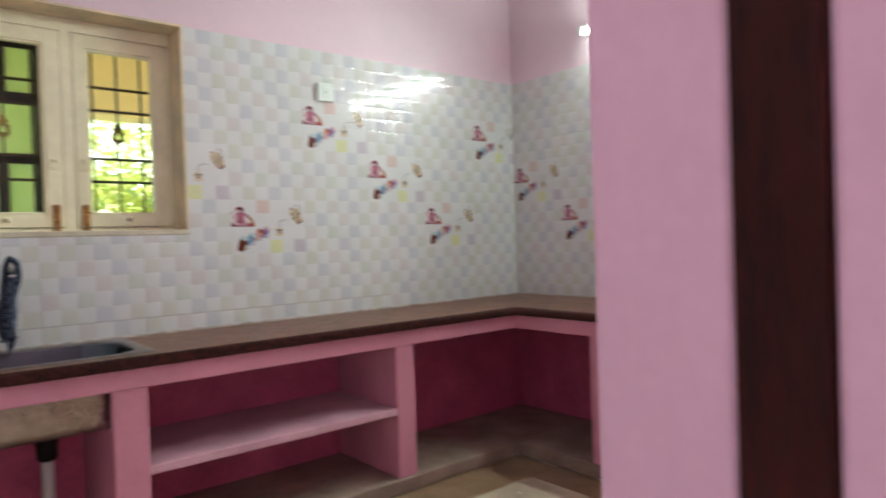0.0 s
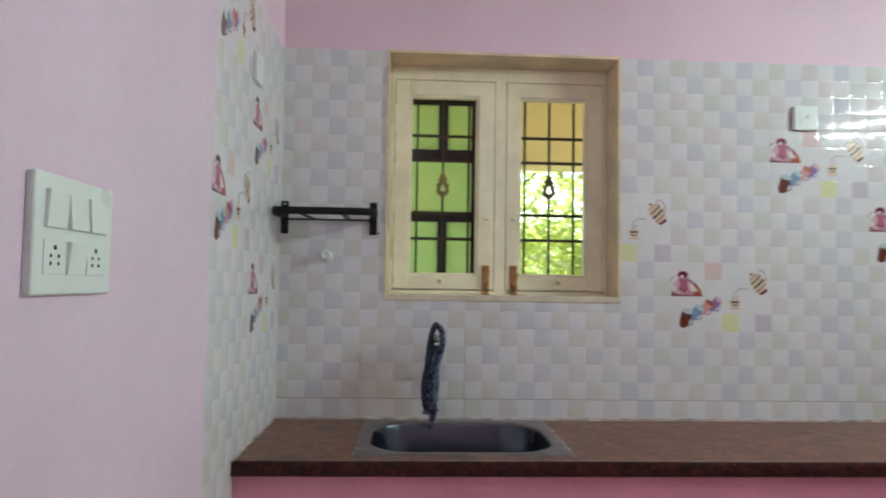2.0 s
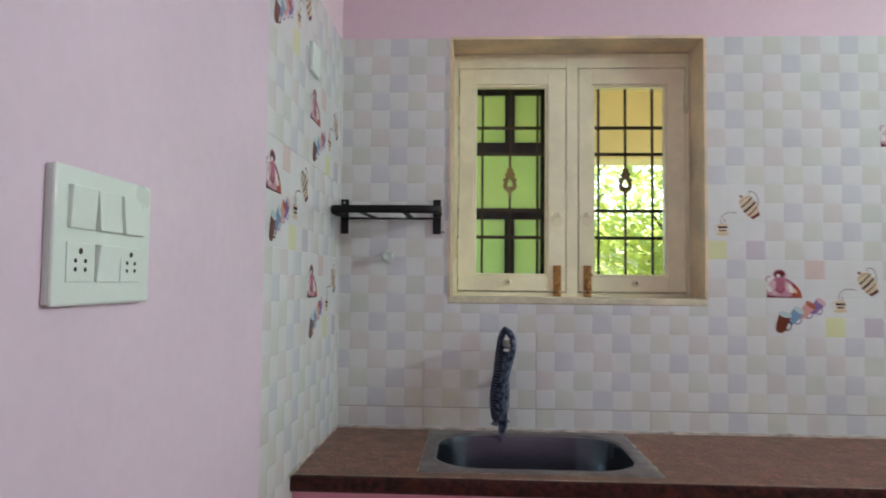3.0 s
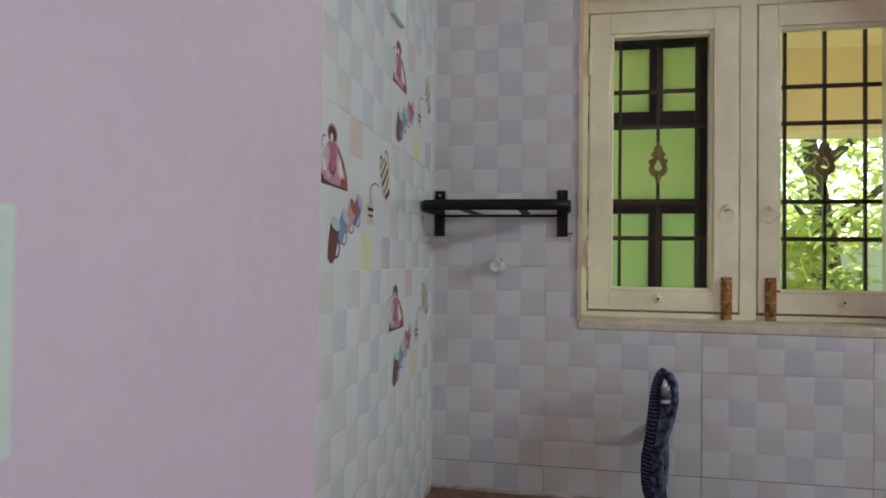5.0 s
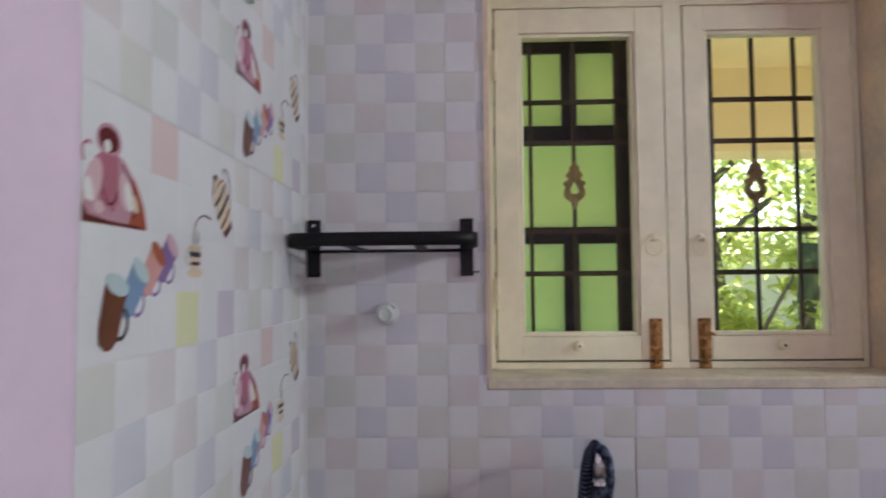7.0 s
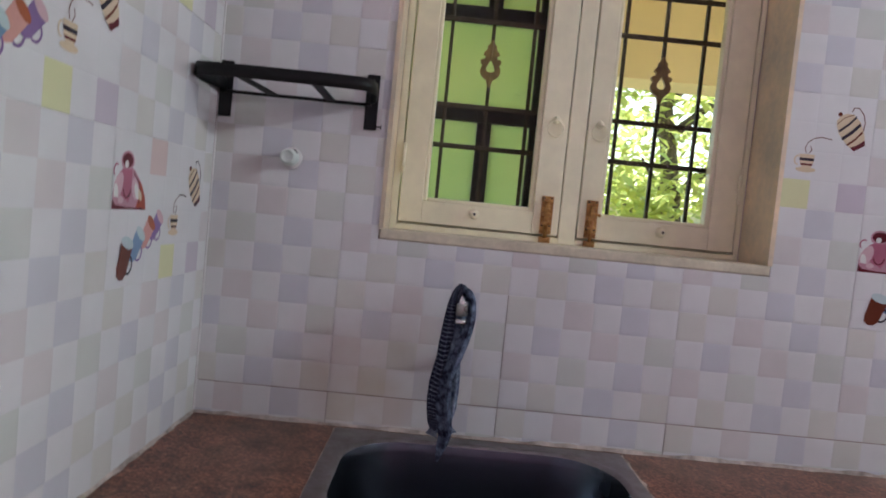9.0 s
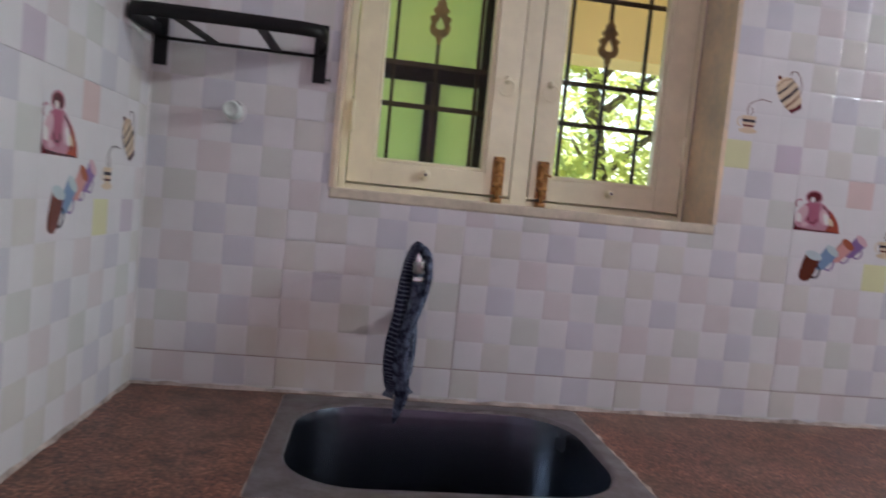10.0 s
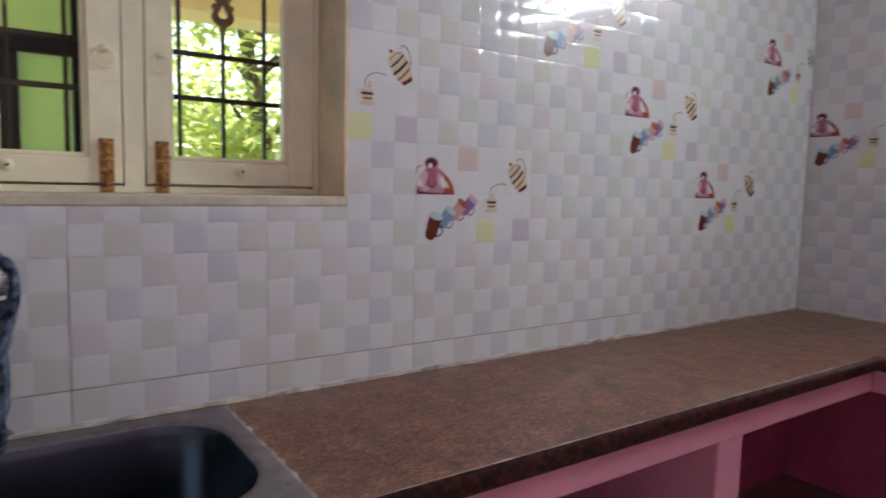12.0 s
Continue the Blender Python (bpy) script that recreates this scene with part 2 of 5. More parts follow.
# ---- mesh helpers ----


def part(name, bm, material, parent=None, label="", **tags):
    me = bpy.data.meshes.new(name)
    bmesh.ops.recalc_face_normals(bm, faces=bm.faces)
    bm.to_mesh(me)
    bm.free()
    for m in material if isinstance(material, (list, tuple)) else (material,):
        me.materials.append(m)
    ob = new(name, me)
    if parent:
        ob.parent = parent
    return tagged(ob, label=label, **tags)


def box(bm, x0, x1, y0, y1, z0, z1, bevel=0.0, seg=2, mi=0):
    """An upright block between the given bounds, its edges rounded by bevel."""
    vs = [bm.verts.new((x, y, z)) for x in (x0, x1) for y in (y0, y1) for z in (z0, z1)]
    fs = [bm.faces.new([vs[i] for i in q]) for q in ((0, 1, 3, 2), (4, 6, 7, 5), (0, 4, 5, 1), (2, 3, 7, 6), (0, 2, 6, 4), (1, 5, 7, 3))]
    for f in fs:
        f.material_index = mi
    if bevel:
        es = list({e for f in fs for e in f.edges})
        r = bmesh.ops.bevel(bm, geom=es, offset=bevel, segments=seg, affect="EDGES", profile=0.5, clamp_overlap=True)
        for f in r["faces"]:
            f.material_index = mi
    return bm


def rod(bm, a, b, r, n=10, r2=None, mi=0):
    """A round bar from a to b."""
    a, b = Vector(a), Vector(b)
    q = (b - a).to_track_quat("Z", "Y").to_matrix().to_4x4()
    g = bmesh.ops.create_cone(bm, cap_ends=True, segments=n, radius1=r, radius2=r if r2 is None else r2, depth=(b - a).length, matrix=Matrix.Translation((a + b) / 2) @ q)
    for f in {f for v in g["verts"] for f in v.link_faces}:
        f.material_index = mi
        f.smooth = len(f.verts) == 4
    return bm


def tube(bm, pts, r, n=10, closed=False, radii=None):
    """A round tube along a line of points."""
    pts = [Vector(p) for p in pts]
    rings = []
    up = Vector((0.0, 0.0, 1.0))
    for i, p in enumerate(pts):
        if closed:
            d = pts[(i + 1) % len(pts)] - pts[i - 1]
        else:
            d = pts[min(i + 1, len(pts) - 1)] - pts[max(i - 1, 0)]
        d.normalize()
        side = d.cross(up)
        if side.length < 0.05:
            side = d.cross(Vector((0, 1, 0)))
        side.normalize()
        top = side.cross(d)
        rr = radii[i] if radii else r
        rings.append([bm.verts.new(p + (side * math.cos(k * math.tau / n) + top * math.sin(k * math.tau / n)) * rr) for k in range(n)])
    for i in range(len(rings) if closed else len(rings) - 1):
        A, B = rings[i], rings[(i + 1) % len(rings)]
        for k in range(n):
            bm.faces.new((A[k], A[(k + 1) % n], B[(k + 1) % n], B[k])).smooth = True
    if not closed:
        bm.faces.new(rings[0][::-1])
        bm.faces.new(rings[-1])
    return bm


def lathe(bm, profile, centre, axis="z", n=20, mi=0):
    """A turned shape: profile of (radius, height) along an axis."""
    cx, cy, cz = centre
    rings = []
    for r, h in profile:
        ring = []
        for k in range(n):
            a = k * math.tau / n
            u, v = r * math.cos(a), r * math.sin(a)
            p = {"z": (cx + u, cy + v, cz + h), "y": (cx + u, cy + h, cz + v), "x": (cx + h, cy + u, cz + v)}[axis]
            ring.append(bm.verts.new(p))
        rings.append(ring)
    for A, B in zip(rings, rings[1:]):
        for k in range(n):
            f = bm.faces.new((A[k], A[(k + 1) % n], B[(k + 1) % n], B[k]))
            f.smooth, f.material_index = True, mi
    for ring in (rings[0][::-1], rings[-1]):
        bm.faces.new(ring).material_index = mi
    return bm


def plate(bm, pts, w, thick, mi=0):
    """A flat outline (u, v) given a thickness, lying in the x-z plane, its front at y = -w."""
    top = [bm.verts.new((u, -w, v)) for u, v in pts]
    low = [bm.verts.new((u, -w + thick, v)) for u, v in pts]
    n = len(pts)
    fs = [bm.faces.new(top)]
    for i in range(n):
        fs.append(bm.faces.new((top[i], low[i], low[(i + 1) % n], top[(i + 1) % n])))
    for f in fs:
        f.material_index = mi


def ring_points(cx, cy, rx, ry, n=16, a0=0.0, a1=360.0, tilt=0.0):
    out = []
    full = abs(a1 - a0) >= 360
    for i in range(n):
        a = radians(a0 + (a1 - a0) * i / (n if full else n - 1))
        u, v = rx * math.cos(a), ry * math.sin(a)
        t = radians(tilt)
        out.append((cx + u * math.cos(t) - v * math.sin(t), cy + u * math.sin(t) + v * math.cos(t)))
    return out


def structure(name, bm, material, label="", category=""):
    return part(name, bm, material, None, label, kind="structure", category=category)


# ---- room ----
W = 3.283
BACK = 0.01
FLOOR = 0.07
TOP = 3.02
PLX = 0.016
PLY = -0.786
WX0, WX1, WZ0, WZ1 = 0.386, 1.238, 1.275, 2.1625
DOORX = 0.72
SIDEY0, SIDEY1 = -2.676, -2.555
HALLY = -2.738

bm = bmesh.new()
box(bm, -0.2, WX0, BACK, 0.24, 0, TOP)
box(bm, WX1, W + 0.2, BACK, 0.24, 0, TOP)
box(bm, WX0, WX1, BACK, 0.24, 0, WZ0 - 0.004)
box(bm, WX0, WX1, BACK, 0.24, WZ1, TOP)
wall_back = structure("wall_north", bm, PINK, "pink painted plaster wall with a window opening and tiled dado", "wall")

bm = bmesh.new()
box(bm, -0.2, 0.0025, -0.85, BACK, 0, 2.15)
box(bm, -0.2, 0.008, -0.85, BACK, 2.1585, TOP)
wall_left = structure("wall_west", bm, PINK, "pink painted plaster wall behind the tiled corner", "wall")
bm = bmesh.new()
box(bm, -0.2, PLX, -6.1, PLY, 0, TOP, bevel=0.022, seg=6)
structure("wall_west_entry", bm, PINK_COOL, "glossy pink painted wall, cool daylight tint in its colour, rounded plaster corner", "wall")

bm = bmesh.new()
box(bm, W + 0.01, W + 0.2, SIDEY1, BACK, 0, TOP)
wall_right = structure("wall_east", bm, PINK, "pink painted plaster wall above tiles, lit by a tube light", "wall")

bm = bmesh.new()
box(bm, DOORX, W + 0.2, SIDEY0, SIDEY1, FLOOR, TOP, bevel=0.008, seg=3)
structure("wall_south", bm, ENTRY, "end of the pink plaster wall beside the kitchen entrance", "wall")
bm = bmesh.new()
box(bm, DOORX, 4.6, -2.89, HALLY - 0.001, FLOOR, TOP, bevel=0.006, seg=2)
structure("wall_hall_north", bm, ENTRY, "pink plaster wall on the hall side of the entrance", "wall")
# Unseen closing walls; the south one has an opening added for the fill.
bm = bmesh.new()
box(bm, 4.6, 4.8, -6.1, HALLY, 0, TOP)
structure("wall_hall_east", bm, HALL, "plain pale unseen wall added to close the hall", "wall")
bm = bmesh.new()
box(bm, -0.2, 3.0, -6.3, -6.1, 0, TOP)
box(bm, 4.4, 4.8, -6.3, -6.1, 0, TOP)
box(bm, 3.0, 4.4, -6.3, -6.1, 0, 0.9)
box(bm, 3.0, 4.4, -6.3, -6.1, 2.3, TOP)
structure("wall_hall_south", bm, HALL, "pale unseen hall wall, its opening added for the fill lamp", "wall")
bm = bmesh.new()
box(bm, -0.2, 4.8, -6.3, 0.24, TOP, TOP + 0.12)
structure("ceiling", bm, CEIL, "white painted flat concrete ceiling", "ceiling")

# ---- floor and plinth ----
bm = bmesh.new()
box(bm, -0.2, 4.8, -6.3, 0.24, -0.05, FLOOR - 0.006)
floor = structure("floor", bm, GROUT, "cream vitrified floor tiles with a brown border strip", "floor")

CTR_Y, CTR_X, CTR_Z, SLAB = -0.55, 2.690, 0.840, 0.042
PLZ = 0.135
bm = bmesh.new()
box(bm, PLX, W + 0.01, CTR_Y + 0.02, BACK, FLOOR, PLZ, bevel=0.006)
box(bm, CTR_X + 0.02, W + 0.01, SIDEY1, CTR_Y + 0.02, FLOOR, PLZ - 0.001, bevel=0.006)
structure("plinth", bm, PLINTH, "low cement plinth under the kitchen counter, dusty brown", "plinth")

# ---- counter ----
counter = tagged(new("counter_base"), "pink plastered masonry counter base with open shelving bays", "counter")
PX = [(0.796, 0.910), (1.952, 2.052)]
for x0, x1 in PX:
    bm = bmesh.new()
    if x0 < 1:
        box(bm, x0, x1, CTR_Y + 0.03, -0.485, PLZ, CTR_Z - SLAB, bevel=0.006)
        box(bm, x0 + 0.001, x1 - 0.001, -0.486, BACK, PLZ, 0.585)
    else:
        box(bm, x0, x1, CTR_Y + 0.03, BACK, PLZ, CTR_Z - SLAB, bevel=0.006)
    part("pillar", bm, PINKC, counter, "pink plastered dividing wall")
for y0, y1 in [(-1.080, -0.995), (-1.95, -1.85)]:
    bm = bmesh.new()
    box(bm, CTR_X + 0.022, W + 0.01, y0, y1, PLZ, CTR_Z - SLAB, bevel=0.006)
    part("pillar", bm, PINKC, counter, "pink plastered dividing wall")
bm = bmesh.new()
box(bm, 0.0045, CTR_X + 0.1, CTR_Y + 0.025, CTR_Y + 0.060, CTR_Z - 0.112, CTR_Z - SLAB, bevel=0.004)
part("beam", bm, PINKC, counter, "pink plastered slab edge under the granite")
bm = bmesh.new()
box(bm, CTR_X + 0.025, CTR_X + 0.10, SIDEY1, CTR_Y + 0.024, CTR_Z - 0.113, CTR_Z - SLAB, bevel=0.004)
part("beam", bm, PINKC, counter, "pink plastered slab edge under the granite")
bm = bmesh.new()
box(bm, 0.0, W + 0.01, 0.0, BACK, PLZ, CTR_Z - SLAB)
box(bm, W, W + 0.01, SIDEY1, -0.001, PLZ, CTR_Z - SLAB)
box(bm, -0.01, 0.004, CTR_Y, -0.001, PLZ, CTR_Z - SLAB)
part("back_lining", bm, PINK_SHADED, counter, "pink painted wall inside the open bays, recess shade in its colour")
bm = bmesh.new()
box(bm, 0.905, 1.955, CTR_Y + 0.035, 0.001, 0.420, 0.452, bevel=0.004)
part("shelf", bm, SHELF, counter, "pale pink painted concrete shelf, dusty")
bm = bmesh.new()
box(bm, CTR_X + 0.03, W, -1.855, -1.075, 0.442, 0.474, bevel=0.004)
part("shelf", bm, SHELF, counter, "pale pink painted concrete shelf, dusty")

SX0, SX1, SY0, SY1 = 0.335, 0.948, -0.490, -0.026
top = tagged(new("countertop"), "brown speckled granite worktop with rounded nosing, L-shaped, worn", "countertop")
bm = bmesh.new()
zb, zt = CTR_Z - SLAB, CTR_Z


XS = [0.0115, SX0, SX1, CTR_X + 0.017, W]
YS = [SIDEY1, CTR_Y + 0.017, SY0, SY1, 0.0]
solid = {(i, j) for i in range(4) for j in range(1, 4)} - {(1, 2)} | {(3, 0)}
cv = {}


def cvert(i, j, z):
    if (i, j, z) not in cv:
        cv[i, j, z] = bm.verts.new((XS[i], YS[j], z))
    return cv[i, j, z]


for i, j in sorted(solid):
    for z in (zt, zb):
        bm.faces.new([cvert(i, j, z), cvert(i + 1, j, z), cvert(i + 1, j + 1, z), cvert(i, j + 1, z)])
    for (a, b), nb in ((((i, j), (i + 1, j)), (i, j - 1)), (((i + 1, j), (i + 1, j + 1)), (i + 1, j)), (((i + 1, j + 1), (i, j + 1)), (i, j + 1)), (((i, j + 1), (i, j)), (i - 1, j))):
        front = (nb[1] == 0 and j == 1 and i < 3) or (i == 3 and j == 0 and nb[0] == 2)
        if nb not in solid and not front:
            bm.faces.new([cvert(*a, zt), cvert(*b, zt), cvert(*b, zb), cvert(*a, zb)])
part("slab", bm, GRANITE, top, "brown speckled granite slab, dusty in patches")
bm = bmesh.new()
# rounded front nosing
NOSE = [(0.0, 0.0), (-0.006, 0.0), (-0.0135, -0.004), (-0.017, -0.011), (-0.017, -0.033), (-0.0135, -0.040), (-0.006, -SLAB), (0.0, -SLAB)]
lines = []
for d, h in NOSE:
    lines.append([bm.verts.new((0.0115, CTR_Y + 0.017 + d, zt + h)), bm.verts.new((CTR_X + 0.017 + d, CTR_Y + 0.017 + d, zt + h)), bm.verts.new((CTR_X + 0.017 + d, SIDEY1, zt + h))])
for A, B in zip(lines[1:], lines[2:]):
    for k in range(2):
        f = bm.faces.new((A[k], A[k + 1], B[k + 1], B[k]))
        f.smooth, f.material_index = True, 1
for k in range(2):
    bm.faces.new((lines[0][k], lines[0][k + 1], lines[1][k + 1], lines[1][k]))
bm.faces.new([ln[0] for ln in lines])
part("nosing", bm, [GRANITE, EDGE], top, "rounded granite edge, rough and chipped, unlit side darkened in colour")

bm = bmesh.new()
rng = random.Random(12)
prev = None
for k in range(140):
    x = 0.02 + 0.019 * k
    w = max(0.0004, 0.0016 + 0.0022 * noise.noise((x * 9, 0.3, 0.0)) + 0.0012 * rng.random()) if x < CTR_X else 0.0004
    row = (bm.verts.new((x, CTR_Y + 0.0115 - w * 0.5, zt + 0.0006)), bm.verts.new((x, CTR_Y + 0.0115 + w, zt + 0.0006)))
    if prev:
        bm.faces.new((prev[0], row[0], row[1], prev[1]))
    prev = row
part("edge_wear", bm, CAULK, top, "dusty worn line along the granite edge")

# cement fillet where the tiles meet the granite
bm = bmesh.new()
rng = random.Random(4)
xs = [i * 0.03 for i in range(110)]
A = [bm.verts.new((x, -0.004 - 0.007 * rng.random(), zt + 0.0005)) for x in xs]
B = [bm.verts.new((x, -0.0035, zt + 0.004 + 0.006 * rng.random())) for x in xs]
for i in range(len(xs) - 1):
    bm.faces.new((A[i], A[i + 1], B[i + 1], B[i]))
ys = [-0.004 - i * 0.03 for i in range(20)]
A = [bm.verts.new((0.0145 + 0.006 * rng.random(), y, zt + 0.0005)) for y in ys]
B = [bm.verts.new((0.0128, y, zt + 0.004 + 0.005 * rng.random())) for y in ys]
for i in range(len(ys) - 1):
    bm.faces.new((A[i], B[i], B[i + 1], A[i + 1]))
ys = [-0.004 - i * 0.03 for i in range(85)]
A = [bm.verts.new((W - 0.004 - 0.006 * rng.random(), y, zt + 0.0005)) for y in ys]
B = [bm.verts.new((W - 0.0035, y, zt + 0.004 + 0.005 * rng.random())) for y in ys]
for i in range(len(ys) - 1):
    bm.faces.new((A[i], A[i + 1], B[i + 1], B[i]))
structure("trim", bm, CAULK, "rough cement joint between worktop and wall tiles", "joint")

# ---- sink ----


def oval(x0, x1, y0, y1, z, r, n=8):
    pts = []
    for cx, cy, a in ((x1 - r, y1 - r, 0), (x0 + r, y1 - r, 90), (x0 + r, y0 + r, 180), (x1 - r, y0 + r, 270)):
        for k in range(n + 1):
            t = radians(a + 90 * k / n)
            pts.append((cx + r * math.cos(t), cy + r * math.sin(t), z))
    return pts


def loops(bm, rings, close=True, mi=0):
    vr = [[bm.verts.new(p) for p in ring] for ring in rings]
    n = len(vr[0])
    for A, B in zip(vr, vr[1:]):
        for k in range(n):
            f = bm.faces.new((A[k], A[(k + 1) % n], B[(k + 1) % n], B[k]))
            f.smooth, f.material_index = True, mi
    if close:
        bm.faces.new(vr[-1]).material_index = mi
    return vr


sink = tagged(new("kitchen_sink"), "single-bowl stainless steel sink set flush in granite, worn rim", "sink")
BX0, BX1, BY0, BY1 = SX0 + 0.032, SX1 - 0.032, SY0 + 0.034, SY1 - 0.034
bm = bmesh.new()
loops(bm, [oval(SX0 - 0.006, SX1 + 0.006, SY0 - 0.006, SY1 + 0.006, zt + 0.0005, 0.004), oval(SX0 - 0.003, SX1 + 0.003, SY0 - 0.003, SY1 + 0.003, zt + 0.0035, 0.006),
           oval(BX0 - 0.012, BX1 + 0.012, BY0 - 0.012, BY1 + 0.012, zt + 0.002, 0.135), oval(BX0 - 0.004, BX1 + 0.004, BY0 - 0.004, BY1 + 0.004, zt + 0.004, 0.13), oval(BX0, BX1, BY0, BY1, zt - 0.003, 0.13)], close=False)
part("rim", bm, RIM, sink, "scratched steel rim with cement residue")
rs = random.Random(9)
for x, sg in ((SX0 - 0.006, -1), (SX1 + 0.006, 1)):
    bm = bmesh.new()
    A, B = [], []
    for k in range(26):
        y = SY0 - 0.004 + (SY1 - SY0 + 0.008) * k / 25
        A.append(bm.verts.new((x - 0.002 + 0.002 * rs.random(), y, zt + 0.0012)))
        B.append(bm.verts.new((x + 0.003 + 0.003 * rs.random() * (k % 3), y, zt + 0.0012)))
    for k in range(25):
        bm.faces.new((A[k], B[k], B[k + 1], A[k + 1]))
    part("sealant", bm, CAULK, sink, "pale uneven cement sealant line")
for y, sg in ((SY0 - 0.006, 1), (SY1 + 0.006, -1)):
    bm = bmesh.new()
    A, B = [], []
    for k in range(40):
        x = SX0 - 0.004 + (SX1 - SX0 + 0.008) * k / 39
        A.append(bm.verts.new((x, y - 0.002 + 0.002 * rs.random(), zt + 0.0011)))
        B.append(bm.verts.new((x, y + 0.002 + 0.003 * rs.random(), zt + 0.0011)))
    for k in range(39):
        bm.faces.new((A[k], B[k], B[k + 1], A[k + 1]))
    part("sealant", bm, CAULK, sink, "pale uneven cement sealant line")
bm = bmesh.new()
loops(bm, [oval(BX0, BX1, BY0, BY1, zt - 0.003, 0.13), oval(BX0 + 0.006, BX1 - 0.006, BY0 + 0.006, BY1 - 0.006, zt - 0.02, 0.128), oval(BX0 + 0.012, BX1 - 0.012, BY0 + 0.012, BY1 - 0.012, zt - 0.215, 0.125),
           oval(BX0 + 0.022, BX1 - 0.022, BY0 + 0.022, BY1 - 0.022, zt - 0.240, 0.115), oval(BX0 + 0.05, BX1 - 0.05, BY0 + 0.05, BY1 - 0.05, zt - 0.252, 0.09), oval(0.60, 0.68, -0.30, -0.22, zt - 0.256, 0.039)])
part("bowl", bm, STEELIN, sink, "deep polished steel bowl, inner shade and bluish glow in its colour")
bm = bmesh.new()
loops(bm, [oval(BX0 - 0.012, BX1 + 0.006, BY0 - 0.006, BY1 + 0.003, zt - 0.04, 0.13), oval(BX0 - 0.006, BX1 - 0.004, BY0 + 0.008, BY1 - 0.008, zt - 0.222, 0.127),
           oval(BX0 + 0.008, BX1 - 0.014, BY0 + 0.018, BY1 - 0.018, zt - 0.250, 0.118), oval(BX0 + 0.05, BX1 - 0.05, BY0 + 0.05, BY1 - 0.05, zt - 0.260, 0.09)])
part("bowl_underside", bm, UNDER, sink, "dull steel underside of the bowl with glue stains")
bm = bmesh.new()
lathe(bm, [(0.046, 0.0), (0.046, -0.014), (0.040, -0.020), (0.038, -0.045), (0.034, -0.055), (0.034, -0.095), (0.028, -0.102), (0.024, -0.106)], (0.64, -0.26, zt - 0.258))
part("waste_fitting", bm, BLACK, sink, "black plastic waste fitting")
bm = bmesh.new()
lathe(bm, [(0.0200, 0.0), (0.0200, -0.352)], (0.64, -0.26, zt - 0.350))
part("drain_pipe", bm, PIPE, sink, "pale grey plastic drain pipe")
bm = bmesh.new()
lathe(bm, [(0.035, 0.002), (0.033, 0.005), (0.028, 0.003), (0.012, 0.001), (0.004, 0.003)], (0.64, -0.26, zt - 0.2555))
part("strainer", bm, CHROME, sink, "round chrome strainer")

# ---- window ----
FY = 0.142
bm = bmesh.new()
box(bm, WX0 - 0.003, WX1 + 0.003, -0.001, 0.25, WZ0 - 0.017, WZ0 + 0.006, bevel=0.004)
structure("window_ledge", bm, SILL, "cream cement window ledge with chipped edge", "ledge")
bm = bmesh.new()
box(bm, WX0 - 0.004, WX0 + 0.006, -0.004, FY - 0.002, WZ0 + 0.006, WZ1 - 0.0065)
box(bm, WX1 - 0.006, WX1 + 0.004, -0.004, FY - 0.002, WZ0 + 0.006, WZ1 - 0.0065)
box(bm, WX0 - 0.004, WX1 + 0.004, -0.004, FY - 0.002, WZ1 - 0.006, WZ1 + 0.004)
structure("window_reveal", bm, REVEAL, "rough cream painted plaster lining the window recess, warm bounce glow in its colour", "reveal")

window = tagged(new("window"), "cream painted two-leaf casement window with iron grille, closed", "window", kind="structure")
LZ0, LZ1 = 1.300, 2.101
LEAVES = [(0.412, 0.794, 0.477, 0.722), (0.841, 1.216, 0.898, 1.144)]
GZ0, GZ1 = 1.362, 2.035
bm = bmesh.new()
fx0, fx1, fz0, fz1 = WX0 + 0.006, WX1 - 0.006, WZ0 + 0.006, WZ1 - 0.006
box(bm, fx0, LEAVES[0][0] - 0.003, FY, FY + 0.075, fz0, fz1, bevel=0.002)
box(bm, LEAVES[1][1] + 0.003, fx1, FY, FY + 0.075, fz0, fz1, bevel=0.002)
box(bm, LEAVES[0][1] + 0.003, LEAVES[1][0] - 0.003, FY, FY + 0.075, fz0, fz1, bevel=0.002)
for a, b in ((LEAVES[0][0] - 0.003, LEAVES[0][1] + 0.003), (LEAVES[1][0] - 0.003, LEAVES[1][1] + 0.003)):
    box(bm, a, b, FY, FY + 0.075, fz0, LZ0 - 0.005, bevel=0.001)
    box(bm, a, b, FY, FY + 0.075, LZ1 + 0.003, fz1, bevel=0.001)
    box(bm, a, b, FY + 0.034, FY + 0.06, LZ0 - 0.005, LZ0 + 0.02)
    box(bm, a, b, FY + 0.034, FY + 0.06, LZ1 - 0.02, LZ1 + 0.003)
part("window_frame", bm, CREAM, window, "cream enamel painted wooden frame")

GLASS = bpy.data.materials.new("window_glass")
GLASS.use_nodes = True
gb = GLASS.node_tree.nodes["Principled BSDF"]
gb.inputs["Transmission Weight"].default_value, gb.inputs["Roughness"].default_value, gb.inputs["IOR"].default_value = 1.0, 0.01, 1.16
gb.inputs["Base Color"].default_value = (0.96, 0.98, 0.95, 1)

